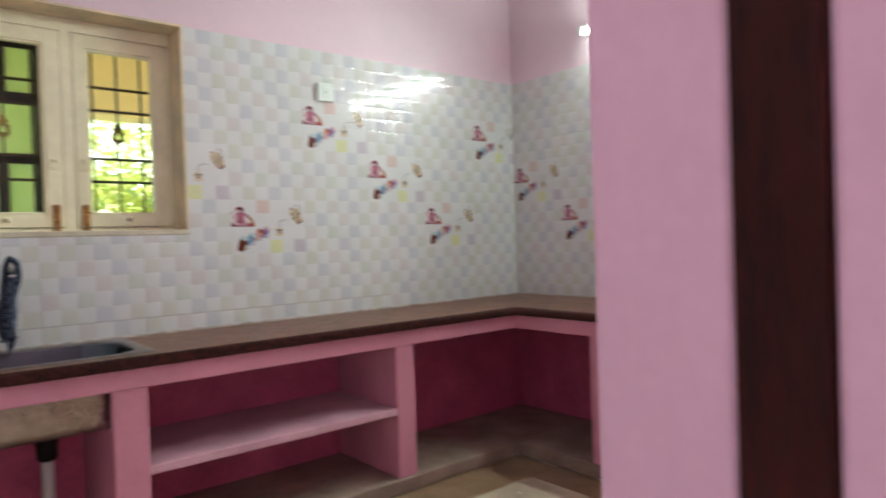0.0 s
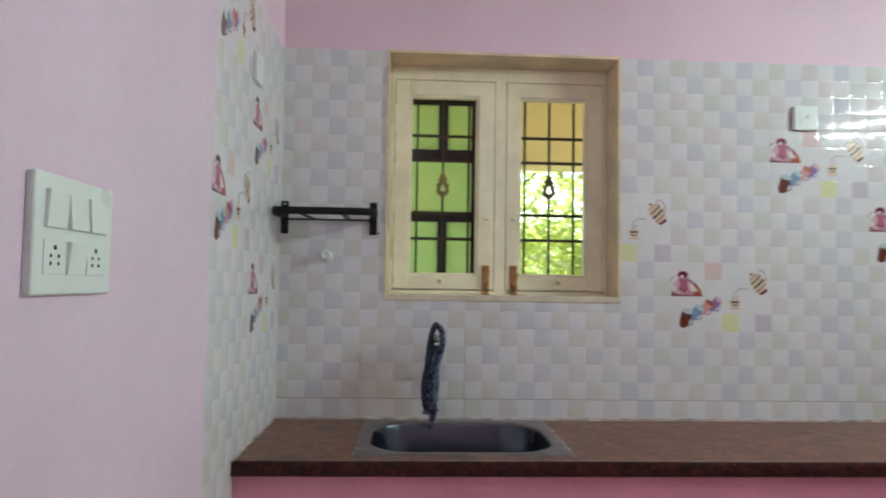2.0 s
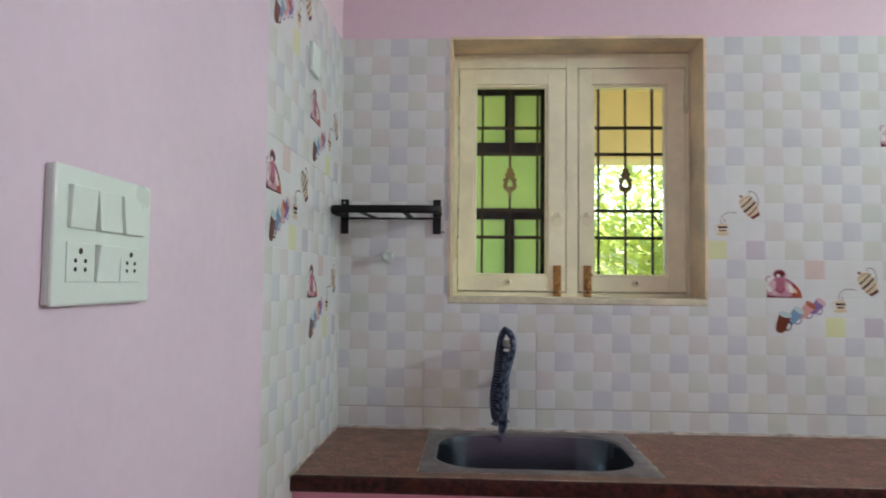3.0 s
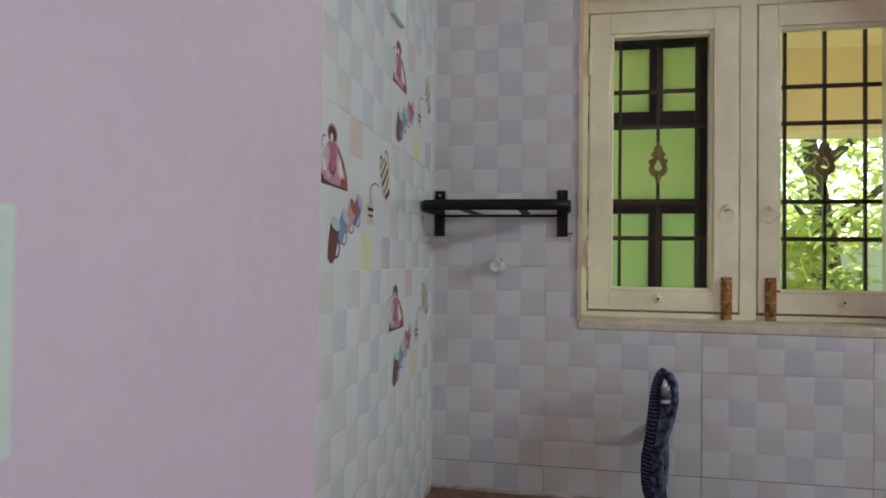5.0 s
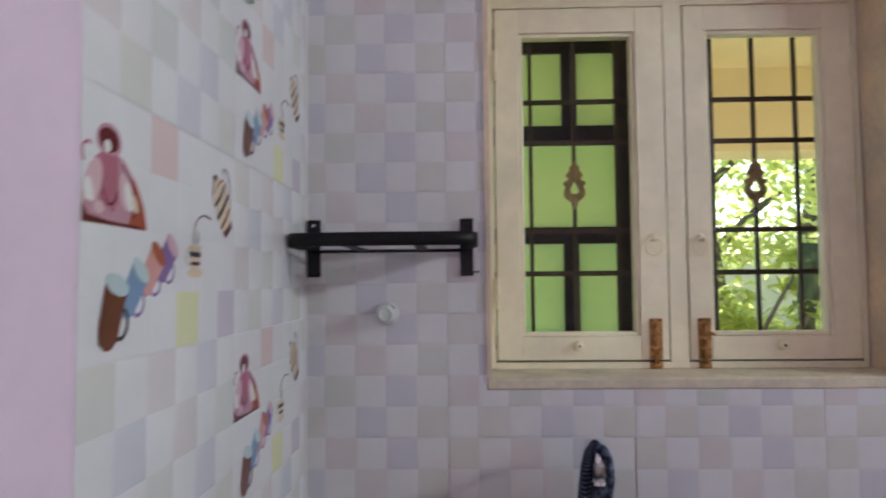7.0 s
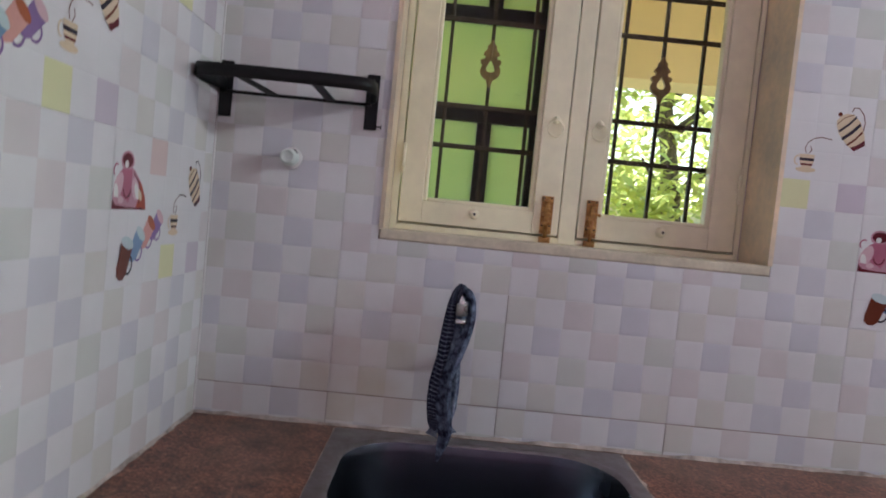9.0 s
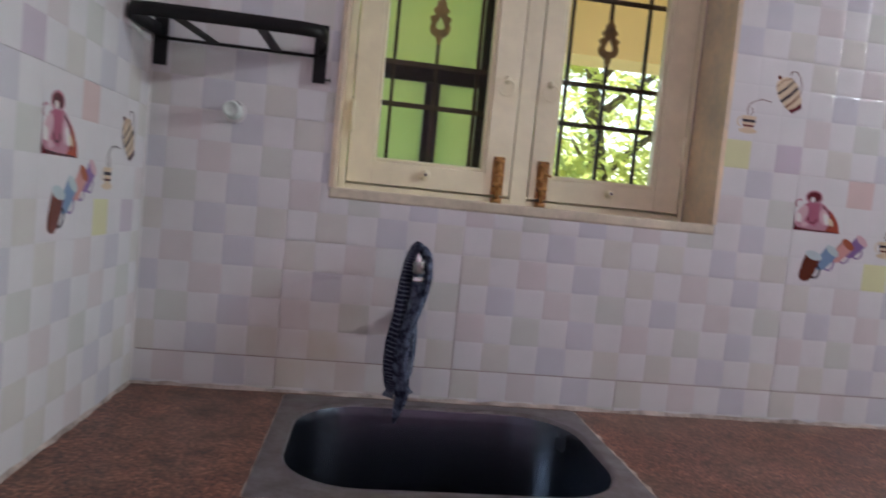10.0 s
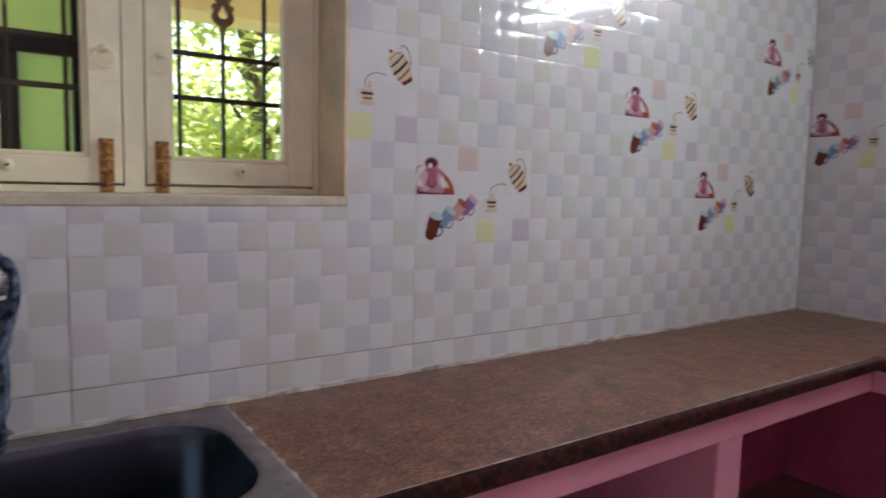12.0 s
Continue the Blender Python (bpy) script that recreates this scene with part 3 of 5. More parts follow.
for i, (x0, x1, g0, g1) in enumerate(LEAVES):
    leaf = tagged(new("casement"), "cream painted casement leaf, closed")
    leaf.parent = window
    bm = bmesh.new()
    y0, y1 = FY - 0.002, FY + 0.032
    box(bm, x0, g0 - 0.010, y0, y1, LZ0, LZ1, bevel=0.002)
    box(bm, g1 + 0.010, x1, y0, y1, LZ0, LZ1, bevel=0.002)
    box(bm, g0 - 0.010, g1 + 0.010, y0, y1, LZ0, GZ0 - 0.010, bevel=0.0015)
    box(bm, g0 - 0.010, g1 + 0.010, y0, y1, GZ1 + 0.010, LZ1, bevel=0.0015)
    # stepped moulding round the pane
    box(bm, g0 - 0.010, g0, y0 + 0.006, y1, GZ0 - 0.01, GZ1 + 0.01, bevel=0.003)
    box(bm, g1, g1 + 0.010, y0 + 0.006, y1, GZ0 - 0.01, GZ1 + 0.01, bevel=0.003)
    box(bm, g0, g1, y0 + 0.006, y1, GZ0 - 0.01, GZ0, bevel=0.003)
    box(bm, g0, g1, y0 + 0.006, y1, GZ1, GZ1 + 0.01, bevel=0.003)
    part("sash", bm, CREAM, leaf, "cream enamel wooden sash with moulded edge")
    bm = bmesh.new()
    box(bm, g0 - 0.004, g1 + 0.004, y0 + 0.018, y0 + 0.022, GZ0 - 0.004, GZ1 + 0.004)
    pane = part("pane", bm, GLASS, leaf, "clear glass pane")
    pane.visible_shadow = False
    # ring pull
    rx = x1 - 0.030 if i == 0 else x0 + 0.028
    rz = 1.560
    bm = bmesh.new()
    lathe(bm, [(0.009, 0.0), (0.009, -0.003), (0.005, -0.006), (0.004, -0.012)], (rx, y0, rz + 0.012), "y", 14)
    tube(bm, [(rx + 0.019 * math.cos(a), y0 - 0.007, rz - 0.008 + 0.019 * math.sin(a)) for a in [k * math.tau / 24 for k in range(24)]], 0.0022, 8, closed=True)
    part("ring_pull", bm, CREAM, leaf, "cream painted iron ring pull")
    # round stay knob near the bottom rail
    kx = 0.592 if i == 0 else 1.04
    bm = bmesh.new()
    lathe(bm, [(0.012, 0.0), (0.012, -0.004), (0.008, -0.009), (0.0085, -0.016), (0.0035, -0.0165)], (kx, y0, 1.332), "y", 16)
    part("stay_knob", bm, CREAM, leaf, "small cream round knob with a screw hole")
    bm = bmesh.new()
    lathe(bm, [(0.0034, 0.0), (0.003, -0.0008)], (kx, y0 - 0.0166, 1.332), "y", 10)
    part("screw_hole", bm, HOLE, leaf, "dark screw hole")
    # tower bolt
    bx = x1 - 0.030 if i == 0 else x0 + 0.030
    bolt = part("bolt", box(bmesh.new(), bx - 0.014, bx + 0.014, y0 - 0.003, y0, 1.302, 1.392, bevel=0.001), RUST, leaf, "rusty brass tower bolt")
    bm = bmesh.new()
    rod(bm, (bx, y0 - 0.008, 1.286), (bx, y0 - 0.008, 1.385), 0.0055, 12)
    for zz in (1.327, 1.348, 1.382):
        box(bm, bx - 0.011, bx + 0.011, y0 - 0.015, y0 - 0.002, zz - 0.004, zz + 0.004, bevel=0.002)
    rod(bm, (bx, y0 - 0.010, 1.363), (bx + (0.016 if i else 0.004), y0 - 0.022, 1.357), 0.0035, 8)
    part("bolt_rod", bm, RUST, leaf, "rusty sliding rod")
    bm = bmesh.new()
    box(bm, bx - 0.0135, bx + 0.0135, FY - 0.006, FY, 1.280, 1.296, bevel=0.001)
    box(bm, bx - 0.010, bx + 0.010, FY - 0.016, FY - 0.005, 1.284, 1.292, bevel=0.002)
    part("bolt_keeper", bm, RUST, leaf, "rusty bolt keeper on the frame")
    bm = bmesh.new()
    for zz in (1.323, 1.387):
        for dx in (-0.009, 0.009):
            lathe(bm, [(0.0032, 0.0), (0.0026, -0.002)], (bx + dx, y0 - 0.003, zz), "y", 8)
    part("bolt_screws", bm, HOLE, leaf, "dark bolt screws")
    # hinges
    hx = x0 + 0.001 if i == 0 else x1 - 0.001
    for zz in (1.45, 1.97):
        bm = bmesh.new()
        rod(bm, (hx, y0 - 0.003, zz - 0.035), (hx, y0 - 0.003, zz + 0.035), 0.0045, 10)
        part("hinge", bm, CREAM, leaf, "painted-over hinge barrel")

# grille behind the panes
grille = tagged(new("window_grille"), "dark iron window grille with two pear-shaped ornaments", "grille")
bm = bmesh.new()
GY = 0.195
for gx in (0.498, 0.599, 0.699, 0.808, 0.920, 1.017, 1.114):
    for z0, z1 in ([(WZ0, 1.645), (1.755, WZ1)] if gx in (0.599, 1.017) else [(WZ0, WZ1)]):
        box(bm, gx - 0.0042, gx + 0.0042, GY - 0.005, GY + 0.005, z0, z1, bevel=0.001, seg=1)
part("upright", bm, IRON, grille, "square iron bars, dark brown")
bm = bmesh.new()
for gz in (1.494, 1.592, 1.799, 1.896):
    box(bm, WX0 + 0.006, WX1 - 0.006, GY - 0.009, GY - 0.005, gz - 0.006, gz + 0.006, bevel=0.001, seg=1)
part("crossbar", bm, IRON, grille, "flat iron cross bars, dark brown")


def ornament(cx, cz):
    """Cast pear-shaped ornament: finial, crown leaves, curled shoulders and an open tear-shaped eye."""
    outer = [(0.0, 0.060), (0.003, 0.059), (0.005, 0.053), (0.0075, 0.047), (0.0115, 0.046), (0.0105, 0.040), (0.013, 0.034), (0.0185, 0.029), (0.0195, 0.024), (0.014, 0.021), (0.015, 0.013), (0.021, 0.013),
             (0.0255, 0.009), (0.024, 0.003), (0.020, -0.001), (0.0235, -0.008), (0.025, -0.016), (0.022, -0.025), (0.015, -0.032), (0.008, -0.036), (0.0065, -0.043), (0.004, -0.052), (0.0, -0.056)]
    eye = [(0.0, -0.019), (0.006, -0.018), (0.0105, -0.013), (0.0105, -0.007), (0.006, 0.002), (0.002, 0.010), (0.0, 0.012)]
    bm = bmesh.new()
    for sg in (-1, 1):
        pts = outer + eye
        front = [bm.verts.new((cx + sg * x, GY - (0.006 if x else 0.0075), cz + z)) for x, z in pts]
        rear = [bm.verts.new((cx + sg * x, GY + 0.004, cz + z)) for x, z in pts]
        bm.faces.new(front)
        bm.faces.new(rear)
        for k in range(len(pts)):
            bm.faces.new((front[k], rear[k], rear[(k + 1) % len(pts)], front[(k + 1) % len(pts)]))
    part("ornament", bm, GOLD, grille, "cast pear-shaped ornament, dull gold brown")


ornament(0.599, 1.698)
ornament(1.017, 1.698)

# outer shutter with green sheets, seen through one pane
GREEN = bpy.data.materials.new("green_fibre_sheet")
GREEN.use_nodes = True
nt = GREEN.node_tree
b = nt.nodes["Principled BSDF"]
geo, ns, mixc = nt.nodes.new("ShaderNodeNewGeometry"), nt.nodes.new("ShaderNodeTexNoise"), nt.nodes.new("ShaderNodeMix")
mixc.data_type = "RGBA"
ns.inputs["Scale"].default_value = 5
nt.links.new(geo.outputs["Position"], ns.inputs[0])
nt.links.new(ns.outputs[0], mixc.inputs[0])
mixc.inputs[6].default_value, mixc.inputs[7].default_value = (0.58, 0.72, 0.46, 1), (0.74, 0.78, 0.55, 1)
tr, ms = nt.nodes.new("ShaderNodeBsdfTranslucent"), nt.nodes.new("ShaderNodeMixShader")
nt.links.new(mixc.outputs[2], tr.inputs[0])
nt.links.new(mixc.outputs[2], b.inputs["Base Color"])
ms.inputs[0].default_value = 0.9
b.inputs["Roughness"].default_value = 0.5
nt.links.new(b.outputs[0], ms.inputs[1])
nt.links.new(tr.outputs[0], ms.inputs[2])
nt.links.new(ms.outputs[0], nt.nodes["Material Output"].inputs[0])

shutter = tagged(new("outer_shutter"), "dark framed outer shutter with translucent green sheets, closed", "shutter")
bm = bmesh.new()
SHY = 0.262
for x0, x1, z0, z1 in ((0.36, 0.40, 1.26, 2.16), (0.718, 0.80, 1.26, 2.16), (0.584, 0.620, 1.858, 2.05), (0.584, 0.620, 1.30, 1.568), (0.40, 0.718, 2.042, 2.16), (0.40, 0.718, 1.26, 1.345)):
    box(bm, x0, x1, SHY, SHY + 0.03, z0, z1, bevel=0.002)
for z0, z1 in ((1.818, 1.858), (1.568, 1.608)):
    box(bm, 0.40, 0.718, SHY - 0.004, SHY + 0.026, z0, z1, bevel=0.002)
part("shutter_frame", bm, DARKWOOD, shutter, "weathered black wooden frame and cross members")
for x0, x1, z0, z1 in ((0.40, 0.584, 1.345, 1.568), (0.620, 0.718, 1.345, 1.568), (0.40, 0.718, 1.608, 1.818), (0.40, 0.584, 1.858, 2.042), (0.620, 0.718, 1.858, 2.042)):
    bm = bmesh.new()
    box(bm, x0 + 0.0005, x1 - 0.0005, SHY + 0.012, SHY + 0.015, z0 + 0.0005, z1 - 0.0005)
    part("sheet", bm, GREEN, shutter)

SCRATCH = simple("pale_scratch", (0.72, 0.86, 0.62), 0.6)
rs = random.Random(31)
bm = bmesh.new()
for k in range(22):
    x, z, a = rs.choice((rs.uniform(0.50, 0.575), rs.uniform(0.63, 0.70))), rs.uniform(1.37, 1.80), rs.uniform(-0.9, 0.9)
    if 1.56 < z < 1.62 or (z > 1.62 and rs.random() < 0.6):
        continue
    n = rs.uniform(0.010, 0.030)
    tube(bm, [(x + n * t * math.cos(a), SHY + 0.0115, z + n * t * math.sin(a) + 0.006 * math.sin(3 * t)) for t in (-0.5, -0.2, 0.1, 0.5)], 0.0006, 5)
part("scratches", bm, SCRATCH, shutter, "pale curved scratches on green sheet", kind="stuff")

# ---- wall tiles ----
CELL = 0.0625
TW, TH = 0.375, 0.25
PLAIN = ["cwpwlw", "wlwpwg", "pwgwlw", "wcwlwc"]
DECOR = ["wwrwww", "wwwwww", "wwwwww", "wwwywv"]
tile_cache = {}


def cut(rects, hole):
    out = []
    for x0, x1, z0, z1 in rects:
        hx0, hx1, hz0, hz1 = hole
        if hx1 <= x0 or hx0 >= x1 or hz1 <= z0 or hz0 >= z1:
            out.append((x0, x1, z0, z1))
            continue
        if hx0 > x0:
            out.append((x0, hx0, z0, z1))
        if hx1 < x1:
            out.append((hx1, x1, z0, z1))
        m0, m1 = max(x0, hx0), min(x1, hx1)
        if hz0 > z0:
            out.append((m0, m1, z0, hz0))
        if hz1 < z1:
            out.append((m0, m1, hz1, z1))
    return [r for r in out if r[1] - r[0] > 0.003 and r[3] - r[2] > 0.003]


def tile_mesh(bounds, hole, decor, shift):
    key = (bounds, hole, decor, shift)
    if key in tile_cache:
        return tile_cache[key]
    bm = bmesh.new()
    u0, u1, v0, v1 = bounds
    g = 0.0005
    rows = DECOR if decor else PLAIN
    rng = random.Random(11 + shift)
    # thin body
    body = [(max(u0, 0.0), min(u1, TW), max(v0, 0.0), min(v1, TH))]
    if hole:
        body = cut(body, hole)
    for x0, x1, z0, z1 in body:
        box(bm, x0 + g, x1 - g, 0.0, 0.0078, z0 + g, z1 - g)
    for r in range(4):
        cuts = [0.0] + [CELL * i + rng.uniform(-0.0025, 0.0025) for i in range(1, 6)] + [TW]
        for c in range(6):
            zz0, zz1 = TH - CELL * (r + 1), TH - CELL * r
            rc = [(max(cuts[c], u0), min(cuts[c + 1], u1), max(zz0, v0), min(zz1, v1))]
            if rc[0][1] - rc[0][0] < 0.003 or rc[0][3] - rc[0][2] < 0.003:
                continue
            if hole:
                rc = cut(rc, hole)
            mi = SLOTS.index(rows[r][c])
            for x0, x1, z0, z1 in rc:
                ex0 = g if x0 < 1e-6 or x0 == u0 else 0.0
                x0, x1 = x0 + ex0, x1 - (g if x1 > TW - 1e-6 or x1 == u1 else 0)
                z0, z1 = z0 + (g if z0 < 1e-6 or z0 == v0 else 0), z1 - (g if z1 > TH - 1e-6 or z1 == v1 else 0)
                e, h0, h1 = min(0.006, (x1 - x0) / 3, (z1 - z0) / 3), (0.0089 if decor else 0.0087), (0.0092 if decor else 0.0093 + rng.uniform(-0.0002, 0.0002))
                lo = [bm.verts.new(p) for p in ((x0, -0.0 + h0, z0), (x1, h0, z0), (x1, h0, z1), (x0, h0, z1))]
                mid = [bm.verts.new(p) for p in ((x0 + e * 0.35, h0 + (h1 - h0) * 0.65, z0 + e * 0.35), (x1 - e * 0.35, h0 + (h1 - h0) * 0.65, z0 + e * 0.35), (x1 - e * 0.35, h0 + (h1 - h0) * 0.65, z1 - e * 0.35), (x0 + e * 0.35, h0 + (h1 - h0) * 0.65, z1 - e * 0.35))]
                hi = [bm.verts.new(p) for p in ((x0 + e, h1, z0 + e), (x1 - e, h1, z0 + e), (x1 - e, h1, z1 - e), (x0 + e, h1, z1 - e))]
                crown = bm.verts.new(((x0 + x1) / 2, h1 + (0.0001 if decor else min(0.0005, 0.009 * min(x1 - x0, z1 - z0))), (z0 + z1) / 2))
                fs = [bm.faces.new((hi[k], hi[(k + 1) % 4], crown)) for k in range(4)]
                for A, B in ((lo, mid), (mid, hi)):
                    for k in range(4):
                        f = bm.faces.new((A[k], A[(k + 1) % 4], B[(k + 1) % 4], B[k]))
                        fs.append(f)
                for k, f in enumerate(fs):
                    f.material_index = mi
                    f.smooth = not decor
    for v in bm.verts:
        v.co.y = -v.co.y
    bmesh.ops.recalc_face_normals(bm, faces=bm.faces)
    me = bpy.data.meshes.new("tile")
    bm.to_mesh(me)
    bm.free()
    for ch in SLOTS:
        me.materials.append(TILE_COLORS[ch])
    tile_cache[key] = me
    return me


print_cache = {}


def print_mesh(min_u, max_u):
    """The glazed picture on a decorated tile: a pink pot, four mugs, a striped cup with a bee line and a striped jar."""
    key = (min_u, max_u)
    if key in print_cache:
        return print_cache[key]
    bm = bmesh.new()
    layer = [0]

    def shape(pts, color):
        us = [p[0] for p in pts]
        if min(us) < min_u or max(us) > max_u:
            return
        layer[0] += 1
        w = 0.00935 + 0.00003 * layer[0]
        plate(bm, pts, w, 0.0001, PNAMES.index(color))

    def thin(pts, r, color):
        out = []
        for i, (u, v) in enumerate(pts):
            a, b = pts[max(i - 1, 0)], pts[min(i + 1, len(pts) - 1)]
            d = Vector((b[0] - a[0], b[1] - a[1])).normalized()
            out.append((u - d.y * r, v + d.x * r))
        for i, (u, v) in reversed(list(enumerate(pts))):
            a, b = pts[max(i - 1, 0)], pts[min(i + 1, len(pts) - 1)]
            d = Vector((b[0] - a[0], b[1] - a[1])).normalized()
            out.append((u + d.y * r, v - d.x * r))
        shape(out, color)

    # mauve pot heap, cut flat at its foot
    base = 0.126
    shape([(0.003, base), (0.002, 0.150), (0.008, 0.168), (0.022, 0.186), (0.046, 0.197), (0.070, 0.190), (0.094, 0.172), (0.110, 0.150), (0.117, base)], "pinkpot")
    shape([(0.078, base), (0.090, 0.148), (0.086, 0.176), (0.100, 0.164), (0.111, 0.148), (0.117, base)], "rust")
    shape([(0.002, base), (0.002, 0.142), (0.012, 0.133), (0.045, 0.130), (0.100, 0.129), (0.114, base)], "maroon")
    shape(ring_points(0.044, 0.203, 0.0215, 0.0165, 18), "pinkpot")
    shape(ring_points(0.044, 0.204, 0.0175, 0.0115, 16), "maroon")
    shape(ring_points(0.041, 0.198, 0.006, 0.006, 12), "white")
    shape([(0.028, 0.190), (0.060, 0.191), (0.061, 0.150), (0.050, 0.135), (0.034, 0.138), (0.027, 0.155)], "pinkdeep")
    shape(ring_points(0.018, 0.162, 0.013, 0.024, 12, tilt=-25), "pinklight")
    shape(ring_points(0.012, 0.152, 0.007, 0.014, 12, tilt=10), "white")
    shape([(0.004, 0.146), (0.012, 0.136), (0.030, 0.131), (0.060, 0.131), (0.044, 0.142), (0.022, 0.144)], "pinkpot")
    shape(ring_points(0.074, 0.160, 0.011, 0.019, 12, tilt=20), "pinklight")
    shape(ring_points(0.080, 0.156, 0.007, 0.015, 12, tilt=25), "white")
    thin([(0.066, 0.186), (0.086, 0.170), (0.096, 0.150), (0.088, 0.136)], 0.0013, "maroon")
    shape(ring_points(0.092, 0.150, 0.005, 0.010, 12, tilt=30), "straw")
    shape(ring_points(0.028, 0.141, 0.009, 0.006, 12), "pinklight")
    thin(ring_points(0.046, 0.165, 0.013, 0.020, 10, 200, 340), 0.0012, "maroon")
    thin(ring_points(0.010, 0.186, 0.009, 0.010, 10, 60, 230), 0.0015, "pinkdeep")

    # four mugs in a rising row
    def mug(u, v, s, body, rim, tilt):
        t = radians(tilt)

        def tr(p):
            return (u + s * (p[0] * math.cos(t) - p[1] * math.sin(t)), v + s * (p[0] * math.sin(t) + p[1] * math.cos(t)))

        thin([tr(p) for p in ring_points(0.46, -0.25, 0.34, 0.40, 12, -100, 100)], 0.06 * s, "black" if body == "brown" else "violet")
        shape([tr(p) for p in [(-0.55, 0.7), (-0.52, -0.6), (-0.42, -0.95), (-0.1, -1.08), (0.2, -1.0), (0.42, -0.7), (0.55, 0.7)]], body)
        shape([tr(p) for p in ring_points(0.0, 0.68, 0.60, 0.27, 16)], rim)

    mug(0.163, 0.099, 0.030, "violet", "pinklight", -40)
    mug(0.130, 0.087, 0.031, "salmon", "orange", -38)
    mug(0.093, 0.068, 0.032, "blue", "sky", -35)
    mug(0.054, 0.048, 0.036, "brown", "sky", -16)

    # small striped cup on a saucer with a curl of steam
    shape(ring_points(0.237, 0.085, 0.022, 0.006, 14), "straw")
    shape([(0.220, 0.118), (0.223, 0.098), (0.230, 0.087), (0.246, 0.087), (0.252, 0.098), (0.254, 0.118)], "straw")
    shape([(0.221, 0.110), (0.222, 0.104), (0.253, 0.104), (0.2535, 0.110)], "black")
    shape([(0.224, 0.098), (0.2255, 0.094), (0.250, 0.094), (0.251, 0.098)], "maroon")
    thin(ring_points(0.219, 0.104, 0.008, 0.010, 10, 90, 270), 0.0015, "straw")
    thin([(0.234, 0.120), (0.231, 0.132), (0.236, 0.144), (0.248, 0.153), (0.264, 0.157), (0.286, 0.154)], 0.0009, "brown")
    thin([(0.240, 0.119), (0.246, 0.128), (0.242, 0.136)], 0.0009, "brown")

    # tilted striped jar with a loop handle
    def jr(p):
        t = radians(32)
        return (0.325 + p[0] * math.cos(t) - p[1] * math.sin(t), 0.176 + p[0] * math.sin(t) + p[1] * math.cos(t))

    thin([jr(p) for p in [(0.020, 0.036), (0.028, 0.042), (0.037, 0.036), (0.040, 0.020), (0.035, 0.002), (0.024, -0.012)]], 0.0011, "brown")
    shape([jr(p) for p in [(-0.022, 0.026), (-0.026, 0.006), (-0.021, -0.022), (-0.013, -0.040), (0.014, -0.040), (0.022, -0.022), (0.027, 0.006), (0.022, 0.028), (0.0, 0.033)]], "straw")
    for a, b, w, c in ((0.018, 0.013, 0.0245, "black"), (0.001, -0.006, 0.0255, "black"), (-0.017, -0.0215, 0.022, "brown")):
        shape([jr(p) for p in [(-w, a - 0.004), (0.0, a - 0.001), (w, a + 0.006), (w - 0.001, b + 0.006), (0.0, b - 0.001), (-w + 0.001, b - 0.004)]], c)
    shape([jr(p) for p in [(-0.017, -0.031), (0.0, -0.033), (0.018, -0.031), (0.014, -0.042), (-0.013, -0.042)]], "maroon")
    shape([jr(p) for p in [(-0.021, 0.027), (-0.018, 0.034), (-0.004, 0.040), (0.010, 0.037), (0.020, 0.029), (0.0, 0.033)]], "straw")
    shape([jr(p) for p in ring_points(-0.005, 0.043, 0.005, 0.0045, 10)], "brown")
    thin([jr(p) for p in [(-0.021, 0.027), (0.0, 0.032), (0.021, 0.029)]], 0.0008, "brown")
    me = bpy.data.meshes.new("tile_print")
    bm.normal_update()
    bm.to_mesh(me)
    bm.free()
    for n in PNAMES:
        me.materials.append(PR[n])
    print_cache[key] = me
    return me


def lay_tiles(wall, origin, yaw, joints, u_lo, u_hi, v_lo, v_hi, rows, decors, hole=None):
    """Tiles on one wall: u runs to the viewer's right from origin, v is the height."""
    base = Matrix.Translation(origin) @ pose(0, 0, 0, 0, 0, yaw)
    for c, u in enumerate(joints):
        for r, v in enumerate(rows):
            b = (round(max(u_lo - u, 0), 4), round(min(u_hi - u, TW), 4), round(max(v_lo - v, 0), 4), round(min(v_hi - v, TH), 4))
            if b[1] - b[0] < 0.004 or b[3] - b[2] < 0.004:
                continue
            h = None
            if hole and hole[0] < u + TW and hole[1] > u and hole[2] < v + TH and hole[3] > v:
                h = tuple(round(q, 4) for q in (hole[0] - u, hole[1] - u, hole[2] - v, hole[3] - v))
                if h[0] <= b[0] and h[1] >= b[1] and h[2] <= b[2] and h[3] >= b[3]:
                    continue
            dec = (c, r) in decors
            ob = new("tile", tile_mesh(b, h, dec, 0))
            ob.parent = wall
            ob.matrix_basis = base @ Matrix.Translation((u, 0, v))
            if dec:
                ob["label"] = "glazed tile printed with mugs, pot and striped jar"
                lo = -1.0 if b[0] <= 0 and not (h and h[0] <= 0) else (h[1] if h and h[0] <= 0 else b[0])
                pr = new("tile_print", print_mesh(round(lo, 3), b[1]))
                pr.parent = ob


